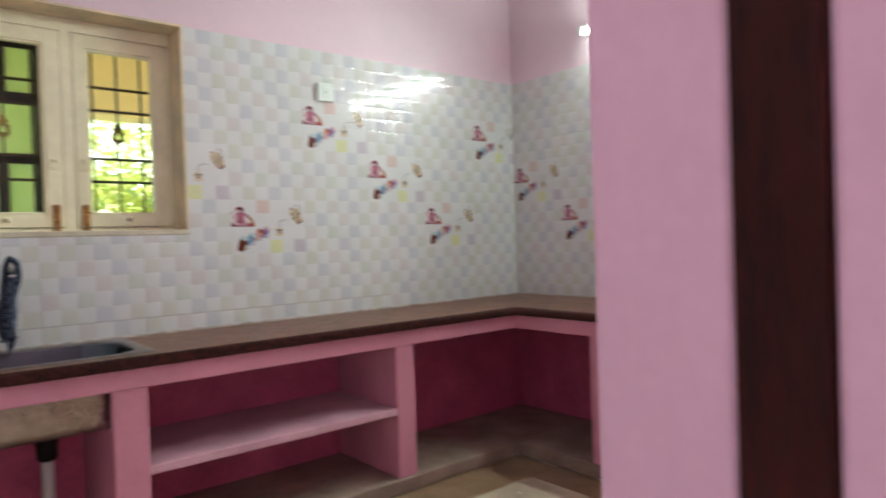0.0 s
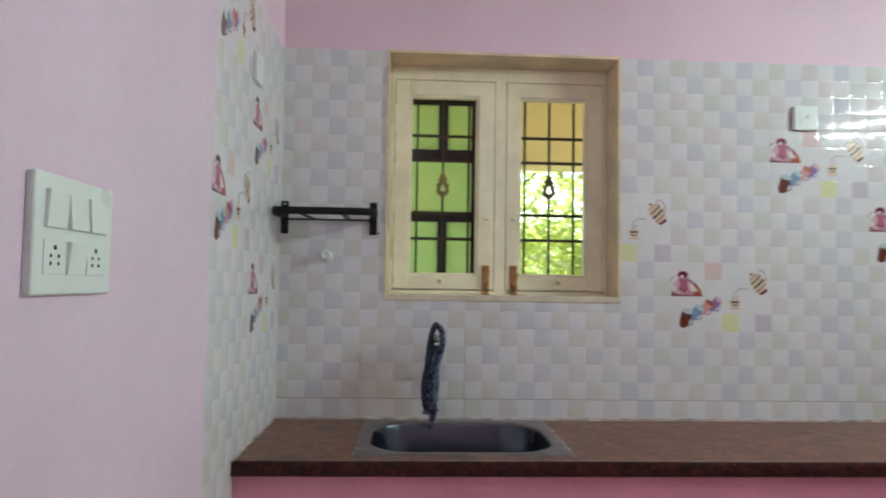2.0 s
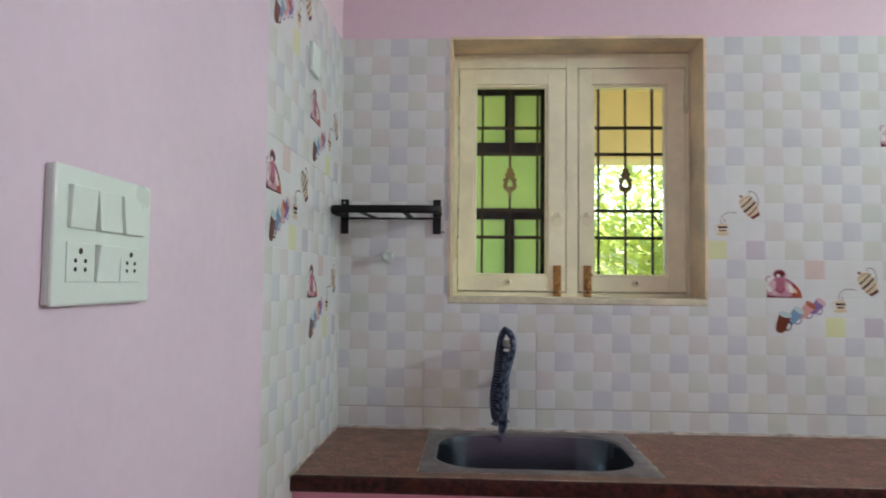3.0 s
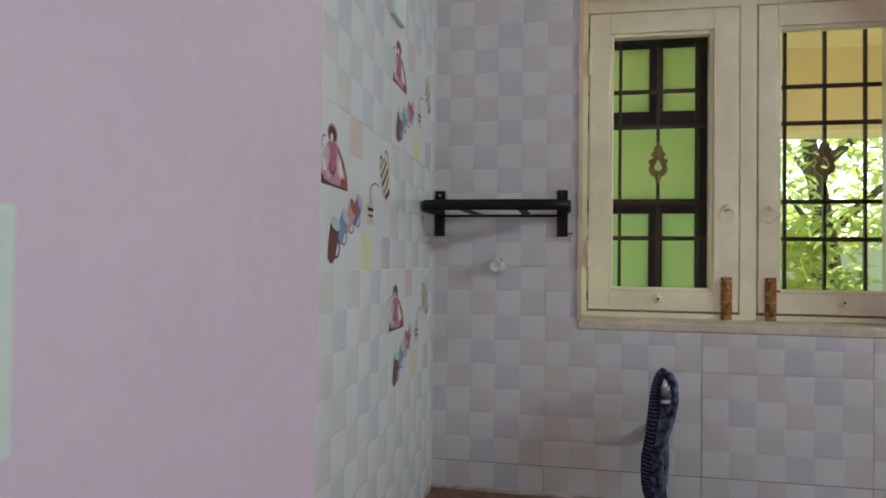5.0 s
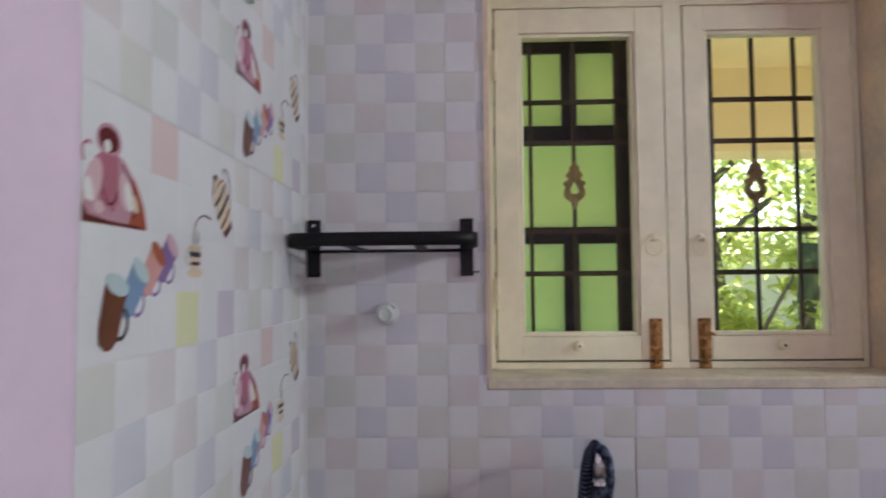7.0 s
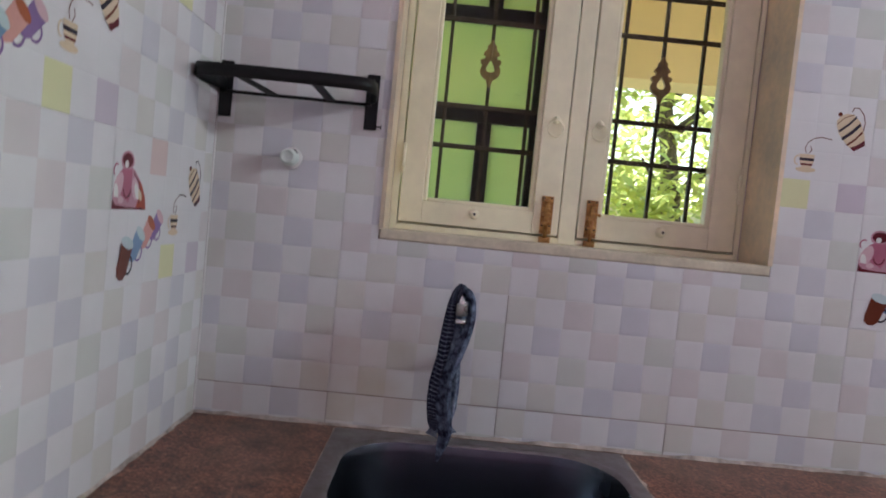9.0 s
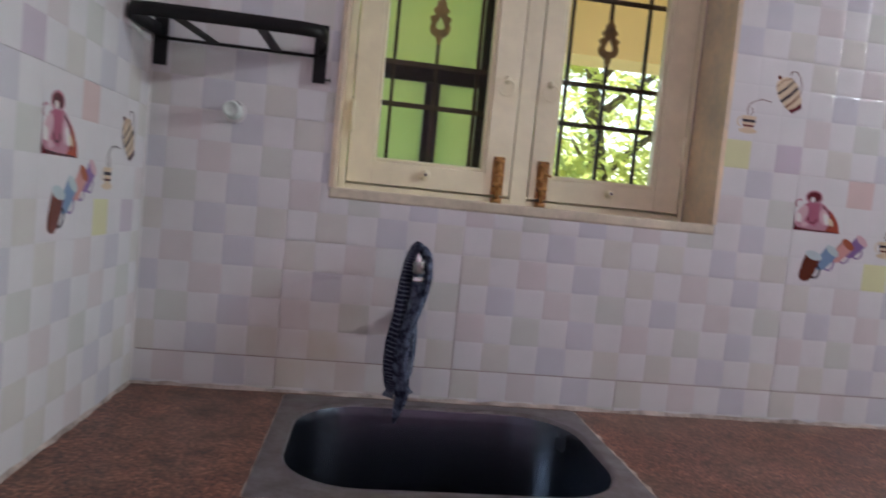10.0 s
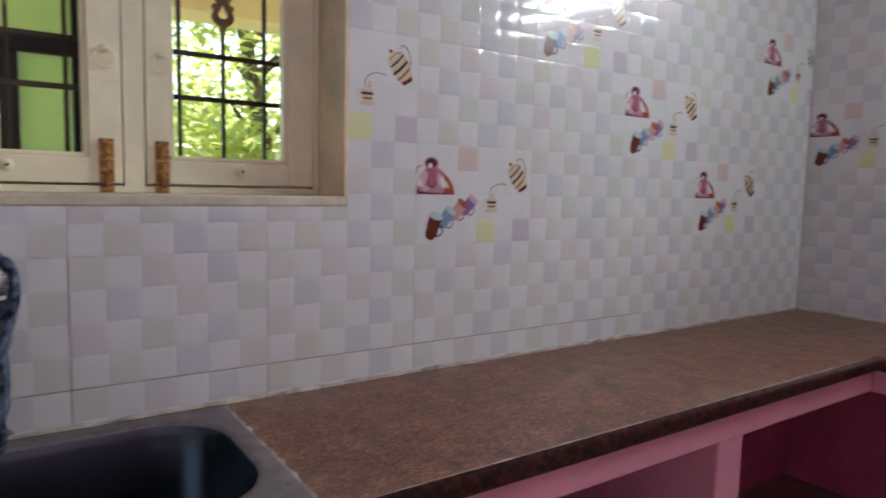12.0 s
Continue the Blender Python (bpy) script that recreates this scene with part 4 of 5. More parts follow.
ROWS = [0.6625 + 0.25 * k for k in range(6)]
lay_tiles(wall_back, (0, BACK, 0), 0, [-0.072 + 0.375 * k for k in range(9)], 0.0, W, CTR_Z + 0.001, 2.1625, ROWS,
          {(3, 3), (4, 2), (5, 4), (6, 3), (7, 2), (8, 4)}, (WX0 - 0.004, WX1 + 0.004, WZ0 - 0.017, WZ1 + 0.01))
lay_tiles(wall_left, (0.003, 0, -0.007), 90, [-0.795, -0.420, -0.045], -0.796, -0.0005, CTR_Z - 0.12, 2.1625, ROWS, {(0, 5), (0, 3), (1, 2), (1, 4)})
lay_tiles(wall_right, (W + 0.01, 0, 0), -90, [0.0 + 0.375 * k for k in range(7)], 0.0005, 2.554, CTR_Z + 0.001, 2.1625, ROWS, {(0, 3), (1, 2), (2, 4), (4, 3), (5, 2)})

# grout beds behind the tiles
bm = bmesh.new()
box(bm, 0.001, WX0 - 0.0045, 0.0028, 0.0098, CTR_Z, 2.1615)
box(bm, WX1 + 0.0045, W - 0.001, 0.0028, 0.0098, CTR_Z, 2.1615)
box(bm, WX0 - 0.0045, WX1 + 0.0045, 0.0028, 0.0098, CTR_Z, WZ0 - 0.018)
box(bm, W + 0.0028, W + 0.0098, -2.554, -0.001, CTR_Z, 2.1615)
structure("grout", bm, GROUT, "pale grey tile grout in fine joints", "grout")
bm = bmesh.new()
box(bm, -0.795, -0.001, -0.0072, -0.0005, CTR_Z - 0.11, 2.152)
side_grout = structure("grout", bm, GROUT, "pale grey tile grout in fine joints", "grout")
side_grout.matrix_basis = Matrix.Translation((0.003, 0, 0)) @ pose(0, 0, 0, 0, 0, 90)

DIRT = mat("stained_grout", (0.14, 0.09, 0.07), 0.85, vary=0.3, scale=14, fine=80, bump=0.3, dist=0.001, color2=(0.36, 0.31, 0.29), patch=0.58)
bm = bmesh.new()
box(bm, 0.02, 2.30, 0.0004, 0.0012, 0.9117, 0.9134)
for x, z0, z1 in ((0.303, CTR_Z + 0.003, 0.9118), (0.678, CTR_Z + 0.003, 0.9118), (0.678, 0.9132, 1.162), (1.053, CTR_Z + 0.003, 0.9118)):
    box(bm, x - 0.0005, x + 0.0005, 0.0004, 0.0012, z0, z1)
structure("stained_joint", bm, DIRT, "brown stained tile joint lines low on the wall", "joint")

bm = bmesh.new()
box(bm, 0.004, 0.0155, -0.0035, 0.006, CTR_Z + 0.002, 2.158)
structure("corner_joint", bm, GROUT, "pale grout line in the tiled corner", "grout")

# ---- floor tiles ----
fm = {}
for i in range(9):
    for j in range(11):
        x0, y0 = PLX + 0.46 * i, -0.78 - 0.46 * (j + 1)
        x1, y1 = x0 + 0.46, y0 + 0.46
        if y1 > SIDEY1 and x0 > 2.5:
            continue
        x1 = min(x1, 2.52 if y1 > SIDEY1 else 4.6)
        bm = bmesh.new()
        key = round(x1 - x0, 3)
        if key not in fm:
            box(bm, 0.0008, key - 0.0008, 0.0008, 0.4592, -0.005, 0.0, bevel=0.0008, seg=1)
            me = bpy.data.meshes.new("floor_tile")
            bm.to_mesh(me)
            me.materials.append(FLOORM)
            fm[key] = me
        bm.free()
        ob = new("floor_tile", fm[key])
        ob.parent = floor
        ob.location = (x0, y0, FLOOR)
bm = bmesh.new()
box(bm, PLX, 2.70, -0.7795, CTR_Y + 0.02, FLOOR - 0.005, FLOOR, bevel=0.001, seg=1)
box(bm, 2.5208, CTR_X + 0.02, SIDEY1, -0.78, FLOOR - 0.005, FLOOR, bevel=0.001, seg=1)
part("floor_border", bm, BORDER, floor, "brown floor border strip along the plinth")

# ---- doorway lining ----
bm = bmesh.new()
box(bm, DOORX - 0.003, DOORX + 0.10, HALLY, SIDEY0 - 0.001, FLOOR, 2.25, bevel=0.003)
structure("door_frame", bm, BROWN, "dark reddish brown varnished wooden door frame", "door frame")
bm = bmesh.new()
box(bm, DOORX + 0.012, DOORX + 0.10, HALLY, SIDEY0 - 0.001, 2.251, TOP)
structure("wall_lintel", bm, PINK, "pink plaster above the door frame", "wall")

# ---- tube light ----
lamp_unit = tagged(new("tube_light"), "lit white tube light in a slim batten above the tiles", "tube light")
part("batten", box(bmesh.new(), W - 0.026, W + 0.009, TUBE_Y0 - 0.02, TUBE_Y1 + 0.02, TUBE_Z + 0.012, TUBE_Z + 0.05, bevel=0.004), WHITEP, lamp_unit, "white enamelled steel batten")
for ty in (TUBE_Y0 - 0.012, TUBE_Y1 + 0.012):
    part("lamp_holder", box(bmesh.new(), W - 0.072, W - 0.020, ty - 0.010, ty + 0.010, TUBE_Z - 0.018, TUBE_Z + 0.030, bevel=0.004), WHITEP, lamp_unit, "white plastic lamp holder")
LIT = bpy.data.materials.new("lit_tube")
LIT.use_nodes = True
LIT.node_tree.nodes["Principled BSDF"].inputs["Emission Color"].default_value = (0.95, 1, 0.99, 1)
LIT.node_tree.nodes["Principled BSDF"].inputs["Emission Strength"].default_value = 18
bm = bmesh.new()
rod(bm, (TUBE_X, TUBE_Y0, TUBE_Z), (TUBE_X, TUBE_Y1, TUBE_Z), 0.013, 16)
glass_tube = part("tube", bm, LIT, lamp_unit, "glowing white glass tube")
glass_tube.visible_shadow = False

# ---- switchboard on the entry wall ----
board = tagged(new("switchboard"), "white modular switchboard with four switches and two sockets on pink wall", "switchboard")
SX = PLX + 0.012
Y0, Y1, Z0, Z1 = -1.531, -1.327, 1.299, 1.453


def bx(x0, x1, u0, u1, v0, v1, bev=0.001):
    """A block on the board, in shares of its width and height."""
    return box(bmesh.new(), x0, x1, Y0 + (Y1 - Y0) * u0, Y0 + (Y1 - Y0) * u1, Z0 + (Z1 - Z0) * v0, Z0 + (Z1 - Z0) * v1, bevel=bev)


part("back_box", bx(PLX - 0.001, PLX + 0.0062, 0.01, 0.99, 0.01, 0.99), WHITEP, board)
part("plate", bx(PLX + 0.006, PLX + 0.0125, 0.0, 1.0, 0.0, 1.0, 0.003), WHITEP, board, "glossy white cover plate")
for k, (u0, u1, v0, v1, tilt) in enumerate(((0.105, 0.345, 0.555, 0.865, 3), (0.37, 0.605, 0.555, 0.865, -5), (0.635, 0.87, 0.555, 0.865, -5), (0.37, 0.60, 0.17, 0.455, 6))):
    bm = bmesh.new()
    yc, zc = Y0 + (Y1 - Y0) * (u0 + u1) / 2, Z0 + (Z1 - Z0) * (v0 + v1) / 2
    box(bm, -0.005, 0.0045, -(Y1 - Y0) * (u1 - u0) / 2 + 0.0008, (Y1 - Y0) * (u1 - u0) / 2 - 0.0008, -(Z1 - Z0) * (v1 - v0) / 2, (Z1 - Z0) * (v1 - v0) / 2, bevel=0.0012)
    sw = part("switch", bm, WHITEP, board, "white rocker switch")
    sw.matrix_basis = Matrix.Translation((PLX + 0.0135, yc, zc)) @ pose(0, 0, 0, 0, tilt, 0)
for u0, u1 in ((0.105, 0.345), (0.635, 0.865)):
    so = part("socket", bx(PLX + 0.012, PLX + 0.0142, u0, u1, 0.17, 0.455), WHITEP, board, "white five-pin socket")
    uc = (u0 + u1) / 2
    for du, v, r in ((0.0, 0.395, 0.0036), (-0.045, 0.325, 0.0026), (0.045, 0.325, 0.0026), (-0.045, 0.262, 0.0026), (0.045, 0.262, 0.0026)):
        bm = bmesh.new()
        lathe(bm, [(r, 0.0), (r * 0.9, 0.0006)], (PLX + 0.0143, Y0 + (Y1 - Y0) * (uc + du), Z0 + (Z1 - Z0) * v), "x", 10)
        part("pin_hole", bm, HOLE, so)

# ---- blank plates on the tiles ----
pl = tagged(new("socket_plate"), "small square white socket plate on tiled wall", "socket plate")
bm = bmesh.new()
box(bm, 1.889, 1.977, -0.014, 0.001, 1.910, 1.999, bevel=0.003)
part("plate", bm, WHITEP, pl, "white plastic cover")
bm = bmesh.new()
box(bm, 1.911, 1.955, -0.0165, -0.0135, 1.930, 1.979, bevel=0.001)
part("cover", bm, WHITEP, pl, "white insert")
for k in range(3):
    bm = bmesh.new()
    rod(bm, (1.927 + 0.007 * k, -0.0168, 1.948 + 0.004 * k), (1.930 + 0.007 * k, -0.0168, 1.958 + 0.004 * k), 0.0008, 6)
    part("slot", bm, HOLE, pl)
pl2 = tagged(new("socket_plate"), "small white switch plate on the side wall tiles", "socket plate")
bm = bmesh.new()
box(bm, 0.010, 0.024, -0.447, -0.362, 1.905, 1.990, bevel=0.003)
part("plate", bm, WHITEP, pl2, "white plastic cover")
pl3 = tagged(new("socket_plate"), "small white socket plate above the side worktop", "socket plate")
bm = bmesh.new()
box(bm, W - 0.012, W + 0.001, -1.30, -1.21, 1.14, 1.225, bevel=0.003)
part("plate", bm, WHITEP, pl3, "white plastic cover")

# ---- folding shelf bracket ----
rack = tagged(new("wall_bracket"), "black steel half-hoop wall bracket without a shelf, on tiles", "bracket")
for k, (x0, x1) in enumerate(((0.017, 0.044), (0.330, 0.357))):
    bm = bmesh.new()
    box(bm, x0, x1, -0.008, -0.002, 1.489, 1.606, bevel=0.0015)
    pad = part("wall_plate", bm, BLACK, rack, "flat black steel wall plate")
    bm = bmesh.new()
    lathe(bm, [(0.0042, 0.0), (0.0036, -0.002), (0.001, -0.0024)], ((x0 + x1) / 2, -0.008, 1.594), "y", 12)
    part("screw", bm, CHROME if k == 0 else BLACK, pad)
bm = bmesh.new()
hoop = [(0.030, -0.008), (0.019, -0.050), (0.0145, -0.110), (0.0155, -0.145), (0.026, -0.163), (0.050, -0.169)]
hoop += [(0.050 + 0.265 * t / 6, -0.169 - 0.003 * math.sin(math.pi * t / 6)) for t in range(1, 6)]
hoop += [(0.315, -0.169), (0.348, -0.163), (0.361, -0.145), (0.365, -0.110), (0.359, -0.050), (0.343, -0.008)]
inner = []
for i, (x, y) in enumerate(hoop):
    a, b = hoop[max(i - 1, 0)], hoop[min(i + 1, len(hoop) - 1)]
    d = Vector((b[0] - a[0], b[1] - a[1])).normalized()
    inner.append((x - d.y * 0.003, y + d.x * 0.003))
Hz0, Hz1 = 1.543, 1.568
ring = [[bm.verts.new((*p, z)) for p in pts] for pts, z in ((hoop, Hz1), (inner, Hz1), (inner, Hz0), (hoop, Hz0))]
for a in range(4):
    A, B = ring[a], ring[(a + 1) % 4]
    for k in range(len(hoop) - 1):
        bm.faces.new((A[k], A[k + 1], B[k + 1], B[k])).smooth = True
for k in (0, -1):
    bm.faces.new([r[k] for r in ring])
part("hoop", bm, BLACK, rack, "bent flat black steel hoop")
bm = bmesh.new()
rod(bm, (0.03, -0.011, 1.541), (0.343, -0.011, 1.541), 0.0035, 10)
part("rear_rod", bm, BLACK, rack, "thin black steel rod")
for xa, xb in ((0.090, 0.135), (0.244, 0.257)):
    bm = bmesh.new()
    va, vb = Vector((xa, -0.167, 1.555)), Vector((xb, -0.011, 1.542))
    n = (vb - va).cross(Vector((0, 0, 1))).normalized() * 0.0095
    up = Vector((0, 0, 0.002))
    ps = [va - n - up, va + n - up, va + n + up, va - n + up, vb - n - up, vb + n - up, vb + n + up, vb - n + up]
    vs = [bm.verts.new(p) for p in ps]
    for q in ((0, 1, 2, 3), (4, 5, 6, 7), (0, 1, 5, 4), (1, 2, 6, 5), (2, 3, 7, 6), (3, 0, 4, 7)):
        bm.faces.new([vs[i] for i in q])
    part("strut", bm, BLACK, rack, "flat black steel strut")
bm = bmesh.new()
rod(bm, (0.357, -0.006, 1.497), (0.367, -0.006, 1.497), 0.0015, 8)
lathe(bm, [(0.0042, 0.0), (0.0042, 0.002)], (0.366, -0.006, 1.497), "x", 10)
part("locking_screw", bm, BLACK, rack, "small black locking screw")

# ---- plugged pipe outlet ----
plug = tagged(new("pipe_plug"), "white capped water outlet with a thread, stained, in tiled wall", "pipe plug")
bm = bmesh.new()
lathe(bm, [(0.024, 0.0005), (0.023, -0.004), (0.020, -0.006), (0.017, -0.007)], (0.181, 0.0, 1.413), "y", 20)
part("flange", bm, GROUT, plug, "rough cement collar")
bm = bmesh.new()
lathe(bm, [(0.0185, -0.001), (0.0180, -0.014), (0.0150, -0.018), (0.0150, -0.024), (0.0165, -0.026), (0.0160, -0.038), (0.0125, -0.042), (0.0120, -0.039), (0.004, -0.038)], (0.181, 0.0, 1.414), "y", 18)
part("cap", bm, WHITEP, plug, "white plastic threaded cap")
bm = bmesh.new()
tube(bm, [(0.181 + 0.018 * math.cos(a), -0.022, 1.416 + 0.017 * math.sin(a)) for a in [radians(25 + 5 * k) for k in range(9)]], 0.0010, 6)
part("thread_tail", bm, HOLE, plug, "dark loose thread")

# ---- tap and cloth ----
tap = tagged(new("wall_tap"), "chrome wall-mounted kitchen tap wrapped in a cloth", "tap")
bm = bmesh.new()
lathe(bm, [(0.024, 0.0), (0.023, -0.006), (0.014, -0.010), (0.013, -0.030)], (0.566, 0.0, 1.02), "y", 20)
part("wall_flange", bm, CHROME, tap, "round chrome wall flange")
bm = bmesh.new()
tube(bm, [(0.566, -0.025, 1.02), (0.566, -0.046, 1.021), (0.566, -0.055, 1.034), (0.567, -0.056, 1.06), (0.568, -0.052, 1.12), (0.570, -0.057, 1.150), (0.571, -0.072, 1.168), (0.572, -0.115, 1.174), (0.572, -0.148, 1.162), (0.572, -0.158, 1.146)], 0.0085, 12)
part("spout", bm, CHROME, tap, "bent chrome spout")
bm = bmesh.new()
lathe(bm, [(0.0105, 0.004), (0.0115, 0.0), (0.0115, -0.016), (0.0095, -0.018)], (0.572, -0.161, 1.150), "z", 18)
part("aerator", bm, STEEL, tap, "pale chrome spout end")
bm = bmesh.new()
lathe(bm, [(0.012, 0.0), (0.012, -0.008), (0.0105, -0.010)], (0.572, -0.161, 1.126), "z", 18)
part("spout_ring", bm, CHROME, tap, "worn chrome ring")

CLOTH = bpy.data.materials.new("checked_cotton")
CLOTH.use_nodes = True
nt = CLOTH.node_tree
b = nt.nodes["Principled BSDF"]
uv = nt.nodes.new("ShaderNodeUVMap")
sepn = nt.nodes.new("ShaderNodeSeparateXYZ")
nt.links.new(uv.outputs[0], sepn.inputs[0])
lines_out = []
for axis, freq in ((0, 18.0), (1, 135.0)):
    mul, fr, lt = (nt.nodes.new("ShaderNodeMath") for _ in range(3))
    mul.operation, fr.operation, lt.operation = "MULTIPLY", "FRACT", "LESS_THAN"
    mul.inputs[1].default_value = freq
    lt.inputs[1].default_value = 0.26
    nt.links.new(sepn.outputs[axis], mul.inputs[0])
    nt.links.new(mul.outputs[0], fr.inputs[0])
    nt.links.new(fr.outputs[0], lt.inputs[0])
    lines_out.append(lt)
mxm = nt.nodes.new("ShaderNodeMath")
mxm.operation = "MAXIMUM"
half = nt.nodes.new("ShaderNodeMath")
half.operation = "MULTIPLY"
half.inputs[1].default_value = 0.35
nt.links.new(lines_out[0].outputs[0], half.inputs[0])
nt.links.new(half.outputs[0], mxm.inputs[0])
nt.links.new(lines_out[1].outputs[0], mxm.inputs[1])
nz = nt.nodes.new("ShaderNodeTexNoise")
nz.inputs["Scale"].default_value = 55
nz.inputs["Detail"].default_value = 7
nzr = nt.nodes.new("ShaderNodeMapRange")
nzr.inputs[1].default_value, nzr.inputs[2].default_value = 0.36, 0.72
nt.links.new(nz.outputs[0], nzr.inputs[0])
att = nt.nodes.new("ShaderNodeMath")
att.operation = "MULTIPLY"
nt.links.new(mxm.outputs[0], att.inputs[0])
nt.links.new(nzr.outputs[0], att.inputs[1])
cm = nt.nodes.new("ShaderNodeMix")
cm.data_type = "RGBA"
cm.inputs[6].default_value, cm.inputs[7].default_value = (0.010, 0.012, 0.028, 1), (0.34, 0.38, 0.48, 1)
nt.links.new(att.outputs[0], cm.inputs[0])
nt.links.new(cm.outputs[2], b.inputs["Base Color"])
b.inputs["Roughness"].default_value = 0.95
b.inputs["Specular IOR Level"].default_value = 0.1


CLOTHB = mat("worn_navy_cotton", (0.010, 0.012, 0.026), 0.95, vary=0.3, scale=70, fine=260, bump=0.5, dist=0.002, spec=0.1, color2=(0.22, 0.27, 0.38), patch=0.60)
CLOTHC = mat("faded_blue_cotton", (0.04, 0.055, 0.095), 0.95, vary=0.3, scale=60, fine=300, bump=0.6, dist=0.002, spec=0.1, color2=(0.40, 0.47, 0.58), patch=0.6)


def cloth_strand(bm, path, widths, depths, folds, phase, uvl):
    """A bunched length of cloth: a pleated section swept down a path."""
    n = 40
    prev = None
    for i, (x, y, z) in enumerate(path):
        v = i / (len(path) - 1)
        a = path[max(i - 1, 0)]
        c = path[min(i + 1, len(path) - 1)]
        d = (Vector(c) - Vector(a)).normalized()
        side = Vector((1, 0, 0)) - d * d.x
        if side.length < 0.35:
            side = Vector((0, 0, 1)) * (1 if d.x < 0 else -1)
            side -= d * side.dot(d)
        side.normalize()
        dep = d.cross(side)
        ring = []
        for k in range(n):
            t = k * math.tau / n
            r = 0.95 + 0.26 * math.sin(folds * t + phase + 4.5 * v) + 0.13 * math.sin((folds * 2 + 1) * t + 7 * v) + 0.16 * noise.noise((2 * math.cos(t), 2 * math.sin(t), z * 40))
            p = Vector((x, y, z)) + side * math.cos(t) * widths[i] * r + dep * math.sin(t) * depths[i] * r
            ring.append(bm.verts.new(p))
        if prev:
            for k in range(n):
                f = bm.faces.new((prev[k], prev[(k + 1) % n], ring[(k + 1) % n], ring[k]))
                f.smooth = True
                for lp, (uu, vv) in zip(f.loops, ((k, i - 1), (k + 1, i - 1), (k + 1, i), (k, i))):
                    lp[uvl].uv = (uu / n, vv / (len(path) - 1) * 0.35)
        else:
            bm.faces.new(ring)
        prev = ring
    bm.faces.new(prev)


def spread(points, n):
    """Smoothly interpolated rows of numbers along control rows."""
    out = []
    for i in range(n):
        t = i / (n - 1) * (len(points) - 1)
        k = min(int(t), len(points) - 2)
        f = t - k
        p0, p1, p2, p3 = (points[min(max(k + j, 0), len(points) - 1)] for j in (-1, 0, 1, 2))
        out.append(tuple(0.5 * ((2 * b_) + (c_ - a_) * f + (2 * a_ - 5 * b_ + 4 * c_ - d_) * f * f + (3 * b_ - a_ - 3 * c_ + d_) * f ** 3) for a_, b_, c_, d_ in zip(p0, p1, p2, p3)))
    return out


cloth = tagged(new("dish_cloth"), "twisted navy and white checked cotton cloth hung over the tap", "cloth")
bm = bmesh.new()
uvl = bm.loops.layers.uv.new("UVMap")
rowsL = spread([(0.572, -0.072, 1.186, 0.006, 0.012), (0.559, -0.078, 1.185, 0.008, 0.011), (0.549, -0.080, 1.160, 0.009, 0.012), (0.544, -0.082, 1.110, 0.010, 0.012), (0.539, -0.086, 1.050, 0.011, 0.013),
                (0.533, -0.086, 0.990, 0.013, 0.013), (0.536, -0.082, 0.935, 0.013, 0.012), (0.537, -0.080, 0.905, 0.006, 0.008)], 46)
cloth_strand(bm, [r[:3] for r in rowsL], [r[3] for r in rowsL], [r[4] for r in rowsL], 3, 0.4, uvl)
part("outer_fold", bm, CLOTH, cloth, "navy checked cotton fold")
bm = bmesh.new()
uvl = bm.loops.layers.uv.new("UVMap")
rowsR = spread([(0.560, -0.074, 1.186, 0.006, 0.011), (0.576, -0.080, 1.183, 0.008, 0.011), (0.588, -0.084, 1.160, 0.007, 0.010), (0.587, -0.088, 1.120, 0.008, 0.010), (0.574, -0.096, 1.075, 0.010, 0.011),
                (0.556, -0.102, 1.020, 0.011, 0.011), (0.552, -0.100, 0.965, 0.013, 0.011), (0.560, -0.096, 0.910, 0.012, 0.010), (0.553, -0.092, 0.872, 0.007, 0.007), (0.548, -0.092, 0.846, 0.0015, 0.002)], 54)
cloth_strand(bm, [r[:3] for r in rowsR], [r[3] for r in rowsR], [r[4] for r in rowsR], 3, 1.9, uvl)
part("inner_fold", bm, CLOTHB, cloth, "worn navy cotton fold with a frayed tip")
bm = bmesh.new()
uvl = bm.loops.layers.uv.new("UVMap")
rowsM = spread([(0.571, -0.060, 1.140, 0.010, 0.007), (0.568, -0.068, 1.110, 0.014, 0.009), (0.562, -0.078, 1.060, 0.013, 0.010), (0.566, -0.084, 1.000, 0.011, 0.011), (0.562, -0.082, 0.940, 0.012, 0.010), (0.547, -0.080, 0.900, 0.010, 0.009)], 30)
cloth_strand(bm, [r[:3] for r in rowsM], [r[3] for r in rowsM], [r[4] for r in rowsM], 4, 0.9, uvl)
part("middle_fold", bm, CLOTHC, cloth, "faded blue cotton fold")
for pts, tip in ((((0.540, -0.082, 0.925), (0.545, -0.095, 0.893), (0.536, -0.070, 0.895)), (0.520, -0.082, 0.897)), (((0.566, -0.092, 0.925), (0.567, -0.10, 0.905), (0.562, -0.08, 0.905)), (0.582, -0.090, 0.907))):
    bm = bmesh.new()
    uvl = bm.loops.layers.uv.new("UVMap")
    vs = [bm.verts.new(p) for p in pts]
    tv = bm.verts.new(tip)
    for k in range(3):
        bm.faces.new((vs[k], vs[(k + 1) % 3], tv))
    bm.faces.new(vs)
    part("corner", bm, CLOTH, cloth, "dark pointed cloth corner")

cloth.location = (0.004, -0.063, -0.007)

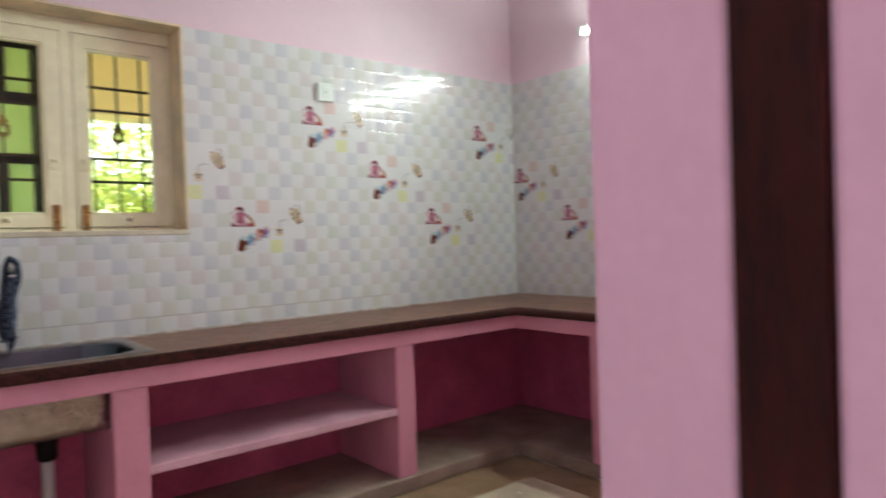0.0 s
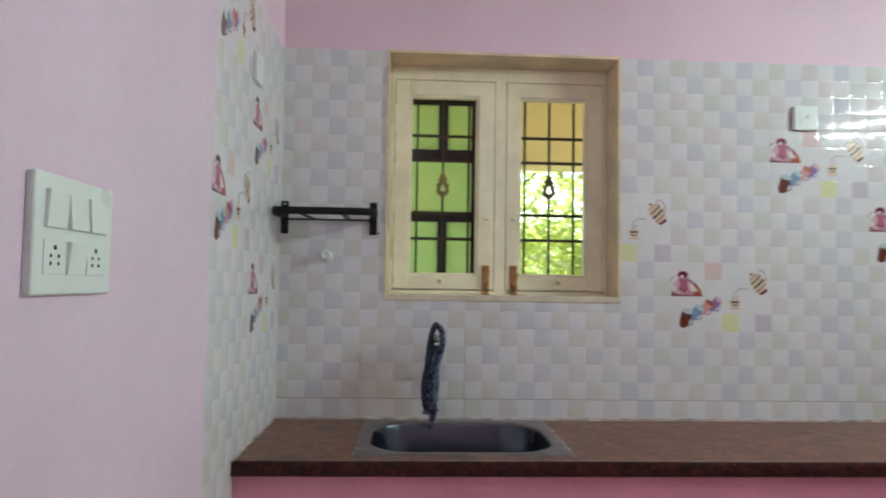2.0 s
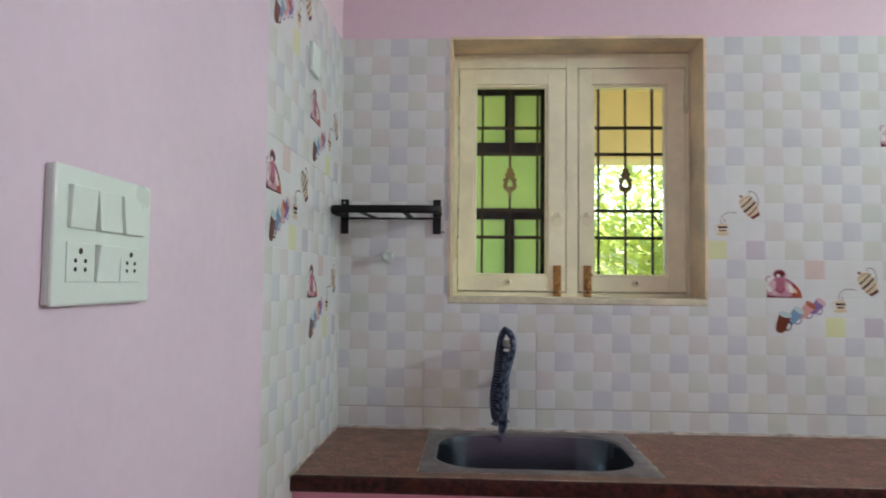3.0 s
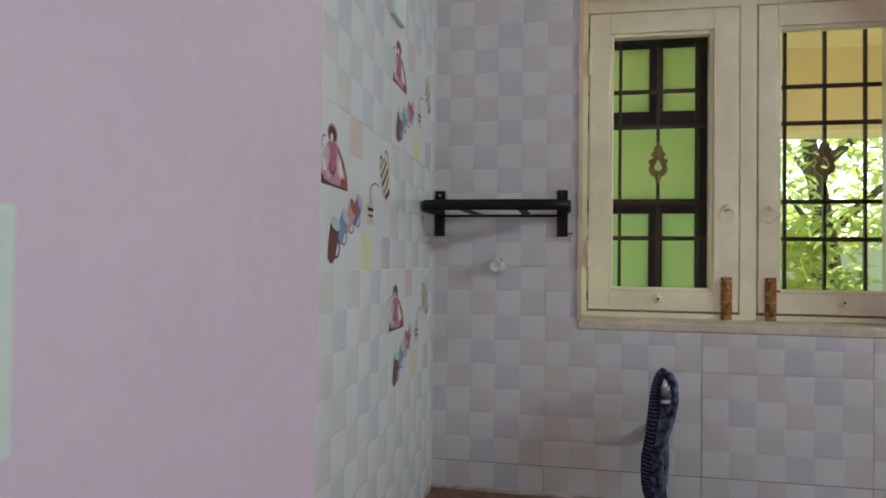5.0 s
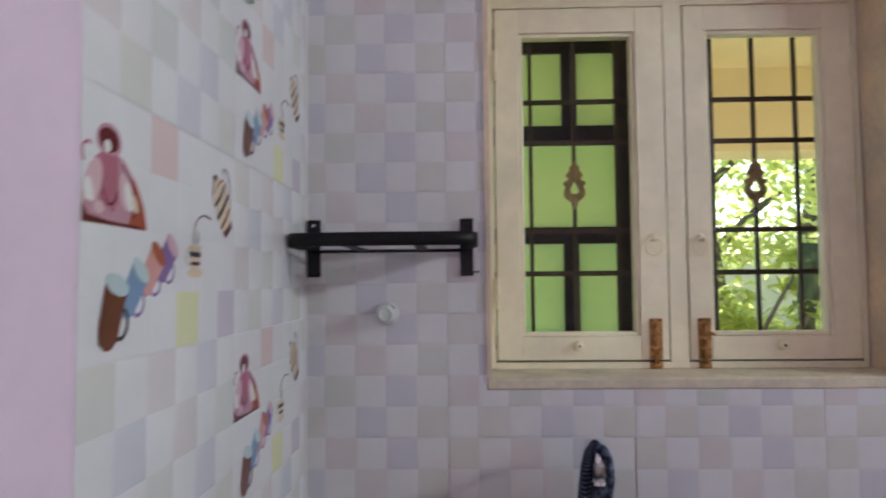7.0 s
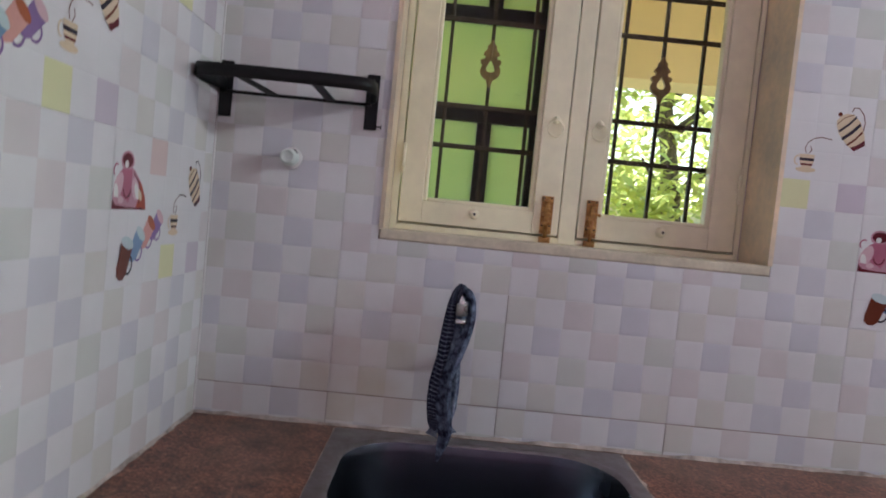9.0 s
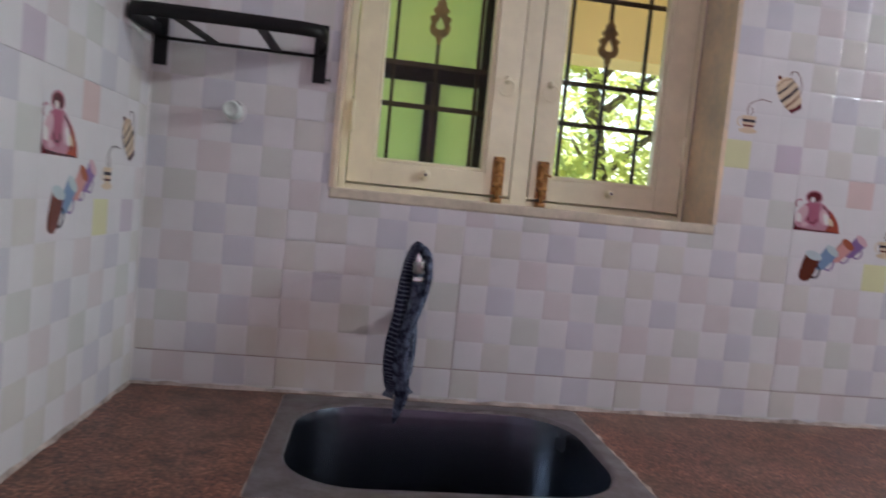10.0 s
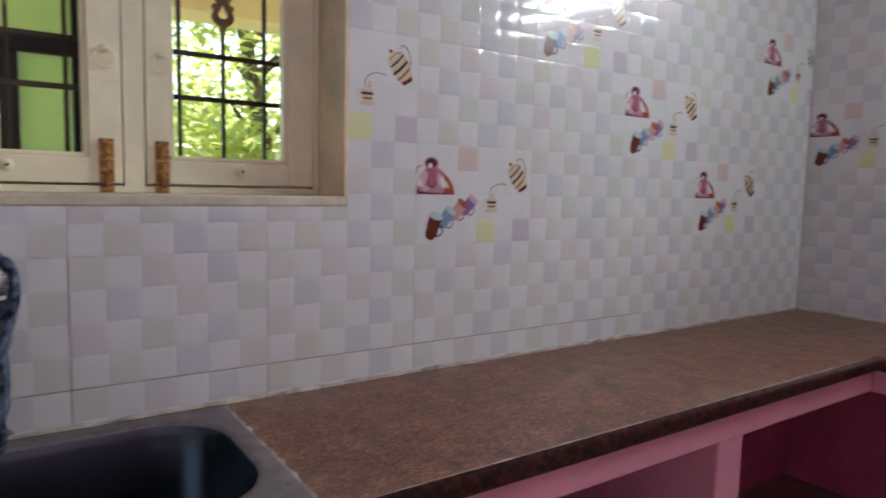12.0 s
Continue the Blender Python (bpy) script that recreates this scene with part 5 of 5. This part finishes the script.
# ---- outside: porch, garden ----
bm = bmesh.new()
box(bm, -3.0, 8.0, 2.0, 2.25, 2.13, 2.62)
box(bm, -3.0, 8.0, 0.245, 2.0, 2.56, 2.68)
structure("porch_roof", bm, YELLOWWALL, "yellow cream painted porch roof with a deep edge beam", "roof")
bm = bmesh.new()
box(bm, -60, 60, 0.25, 90, -0.06, 0.0)
structure("ground", bm, GROUNDM, "dry garden soil with patchy grass", "ground")
bm = bmesh.new()
box(bm, -14, 18, 17.0, 17.25, 0.0, 2.2)
structure("compound_wall", bm, YELLOWWALL, "cream painted compound wall beyond the garden", "wall")


def leaf_mass(name, parent, centre, radius, count, size, seed, mats):
    """Many small pointed leaves, folded along the midrib, in uneven clumps."""
    rg = random.Random(seed)
    bm = bmesh.new()
    cl = []
    for _ in range(max(4, count // 60)):
        d = Vector((rg.gauss(0, 1), rg.gauss(0, 1), rg.gauss(0, 1))).normalized() * rg.random() ** 0.4
        cl.append((Vector(centre) + Vector((d.x * radius[0], d.y * radius[1], d.z * radius[2])), rg.uniform(0.12, 0.3) * min(radius)))
    for i in range(count):
        c, r = cl[rg.randrange(len(cl))]
        p = c + Vector((rg.gauss(0, r), rg.gauss(0, r), rg.gauss(0, r * 0.7)))
        s = size * rg.uniform(0.6, 1.3)
        q = Euler((rg.uniform(-0.9, 0.9), rg.uniform(-0.9, 0.9), rg.uniform(0, 6.28))).to_matrix()
        a = bm.verts.new(p + q @ Vector((0, -s, 0)))
        l = bm.verts.new(p + q @ Vector((-s * 0.42, 0.1 * s, s * 0.15)))
        t = bm.verts.new(p + q @ Vector((0, s, -s * 0.1)))
        r_ = bm.verts.new(p + q @ Vector((s * 0.42, 0.1 * s, s * 0.15)))
        mi = 0 if rg.random() < 0.24 else 1
        for f in (bm.faces.new((a, l, t)), bm.faces.new((a, t, r_))):
            f.material_index = mi
    return part(name, bm, mats, parent, "small pointed green and yellow-green leaves")


def tree(label, base, height, lean, crown, count, seed):
    rg = random.Random(seed)
    ob = tagged(new("tree"), label, "tree")
    bx_, by_ = base
    bm = bmesh.new()
    pts = [(bx_ + lean * t * t, by_ + 0.1 * math.sin(3 * t), height * t) for t in [k / 8 for k in range(9)]]
    tube(bm, pts, 0.1, 10, radii=[0.13 * (1 - 0.75 * k / 8) + 0.02 for k in range(9)])
    part("trunk", bm, BARK, ob, "leaning grey-brown trunk")
    for k in range(8):
        t = 0.22 + 0.09 * k
        a = rg.uniform(0, 6.28)
        L_ = rg.uniform(0.8, 1.6)
        s = Vector((bx_ + lean * t * t, by_, height * t))
        line = [s + Vector((math.cos(a) * L_ * u, math.sin(a) * L_ * u, 0.75 * L_ * u ** 0.8)) for u in (0, 0.3, 0.6, 1.0)]
        bm = bmesh.new()
        tube(bm, line, 0.04, 8, radii=[0.055, 0.04, 0.028, 0.012])
        part("limb", bm, BARK, ob)
    leaf_mass("crown", ob, (bx_ + lean * 0.8, by_, height * 0.72), crown, count, 0.085, seed, [LEAF1, LEAF2])
    return ob


tree("slender garden tree with yellow-green foliage outside the window", (3.1, 5.6), 3.6, -0.5, (1.5, 1.2, 1.7), 2500, 3)
tree("leafy garden tree with dense sunlit crown beyond the porch", (5.2, 8.0), 4.6, 0.4, (2.4, 1.6, 2.3), 2300, 8)
tree("small garden tree with pale foliage beside the compound wall", (1.9, 10.5), 4.2, 0.3, (2.3, 1.4, 2.0), 1800, 15)
bush = tagged(new("bush"), "chest-high green bush in the garden bed", "bush")
leaf_mass("foliage", bush, (2.9, 4.3, 1.15), (2.1, 0.5, 0.75), 2600, 0.07, 21, [LEAF1, LEAF2])
bm = bmesh.new()
for k in range(7):
    rod(bm, (2.2 + 0.33 * k, 4.3, 0.0), (2.2 + 0.33 * k + 0.1 * math.sin(k), 4.35, 0.9 + 0.1 * math.cos(2 * k)), 0.012, 6, r2=0.005)
tagged(part("stems", bm, BARK, bush, "thin woody stems"), kind="stuff")

MOSS = mat("mossy_bark", (0.13, 0.16, 0.07), 0.95, vary=0.4, scale=9, fine=50, bump=0.6, dist=0.01)
post = tagged(new("tree_stump"), "tall mossy cut trunk standing in the garden", "tree stump")
bm = bmesh.new()
tube(bm, [(3.05, 4.0, 0.0), (3.08, 4.0, 0.7), (3.10, 4.0, 1.3), (3.14, 4.0, 1.76)], 0.08, 12, radii=[0.12, 0.085, 0.075, 0.07])
part("trunk", bm, MOSS, post, "mossy upright trunk")
for a, b, r in (((2.6, 3.9, 0.4), (3.7, 4.05, 2.2), 0.035), ((2.5, 3.7, 0.9), (2.9, 3.8, 1.5), 0.02), ((3.2, 4.1, 0.8), (4.2, 4.3, 2.0), 0.025)):
    bm = bmesh.new()
    rod(bm, a, b, r, 8, r2=r * 0.6)
    part("limb", bm, BARK, post, "pale leaning branch")
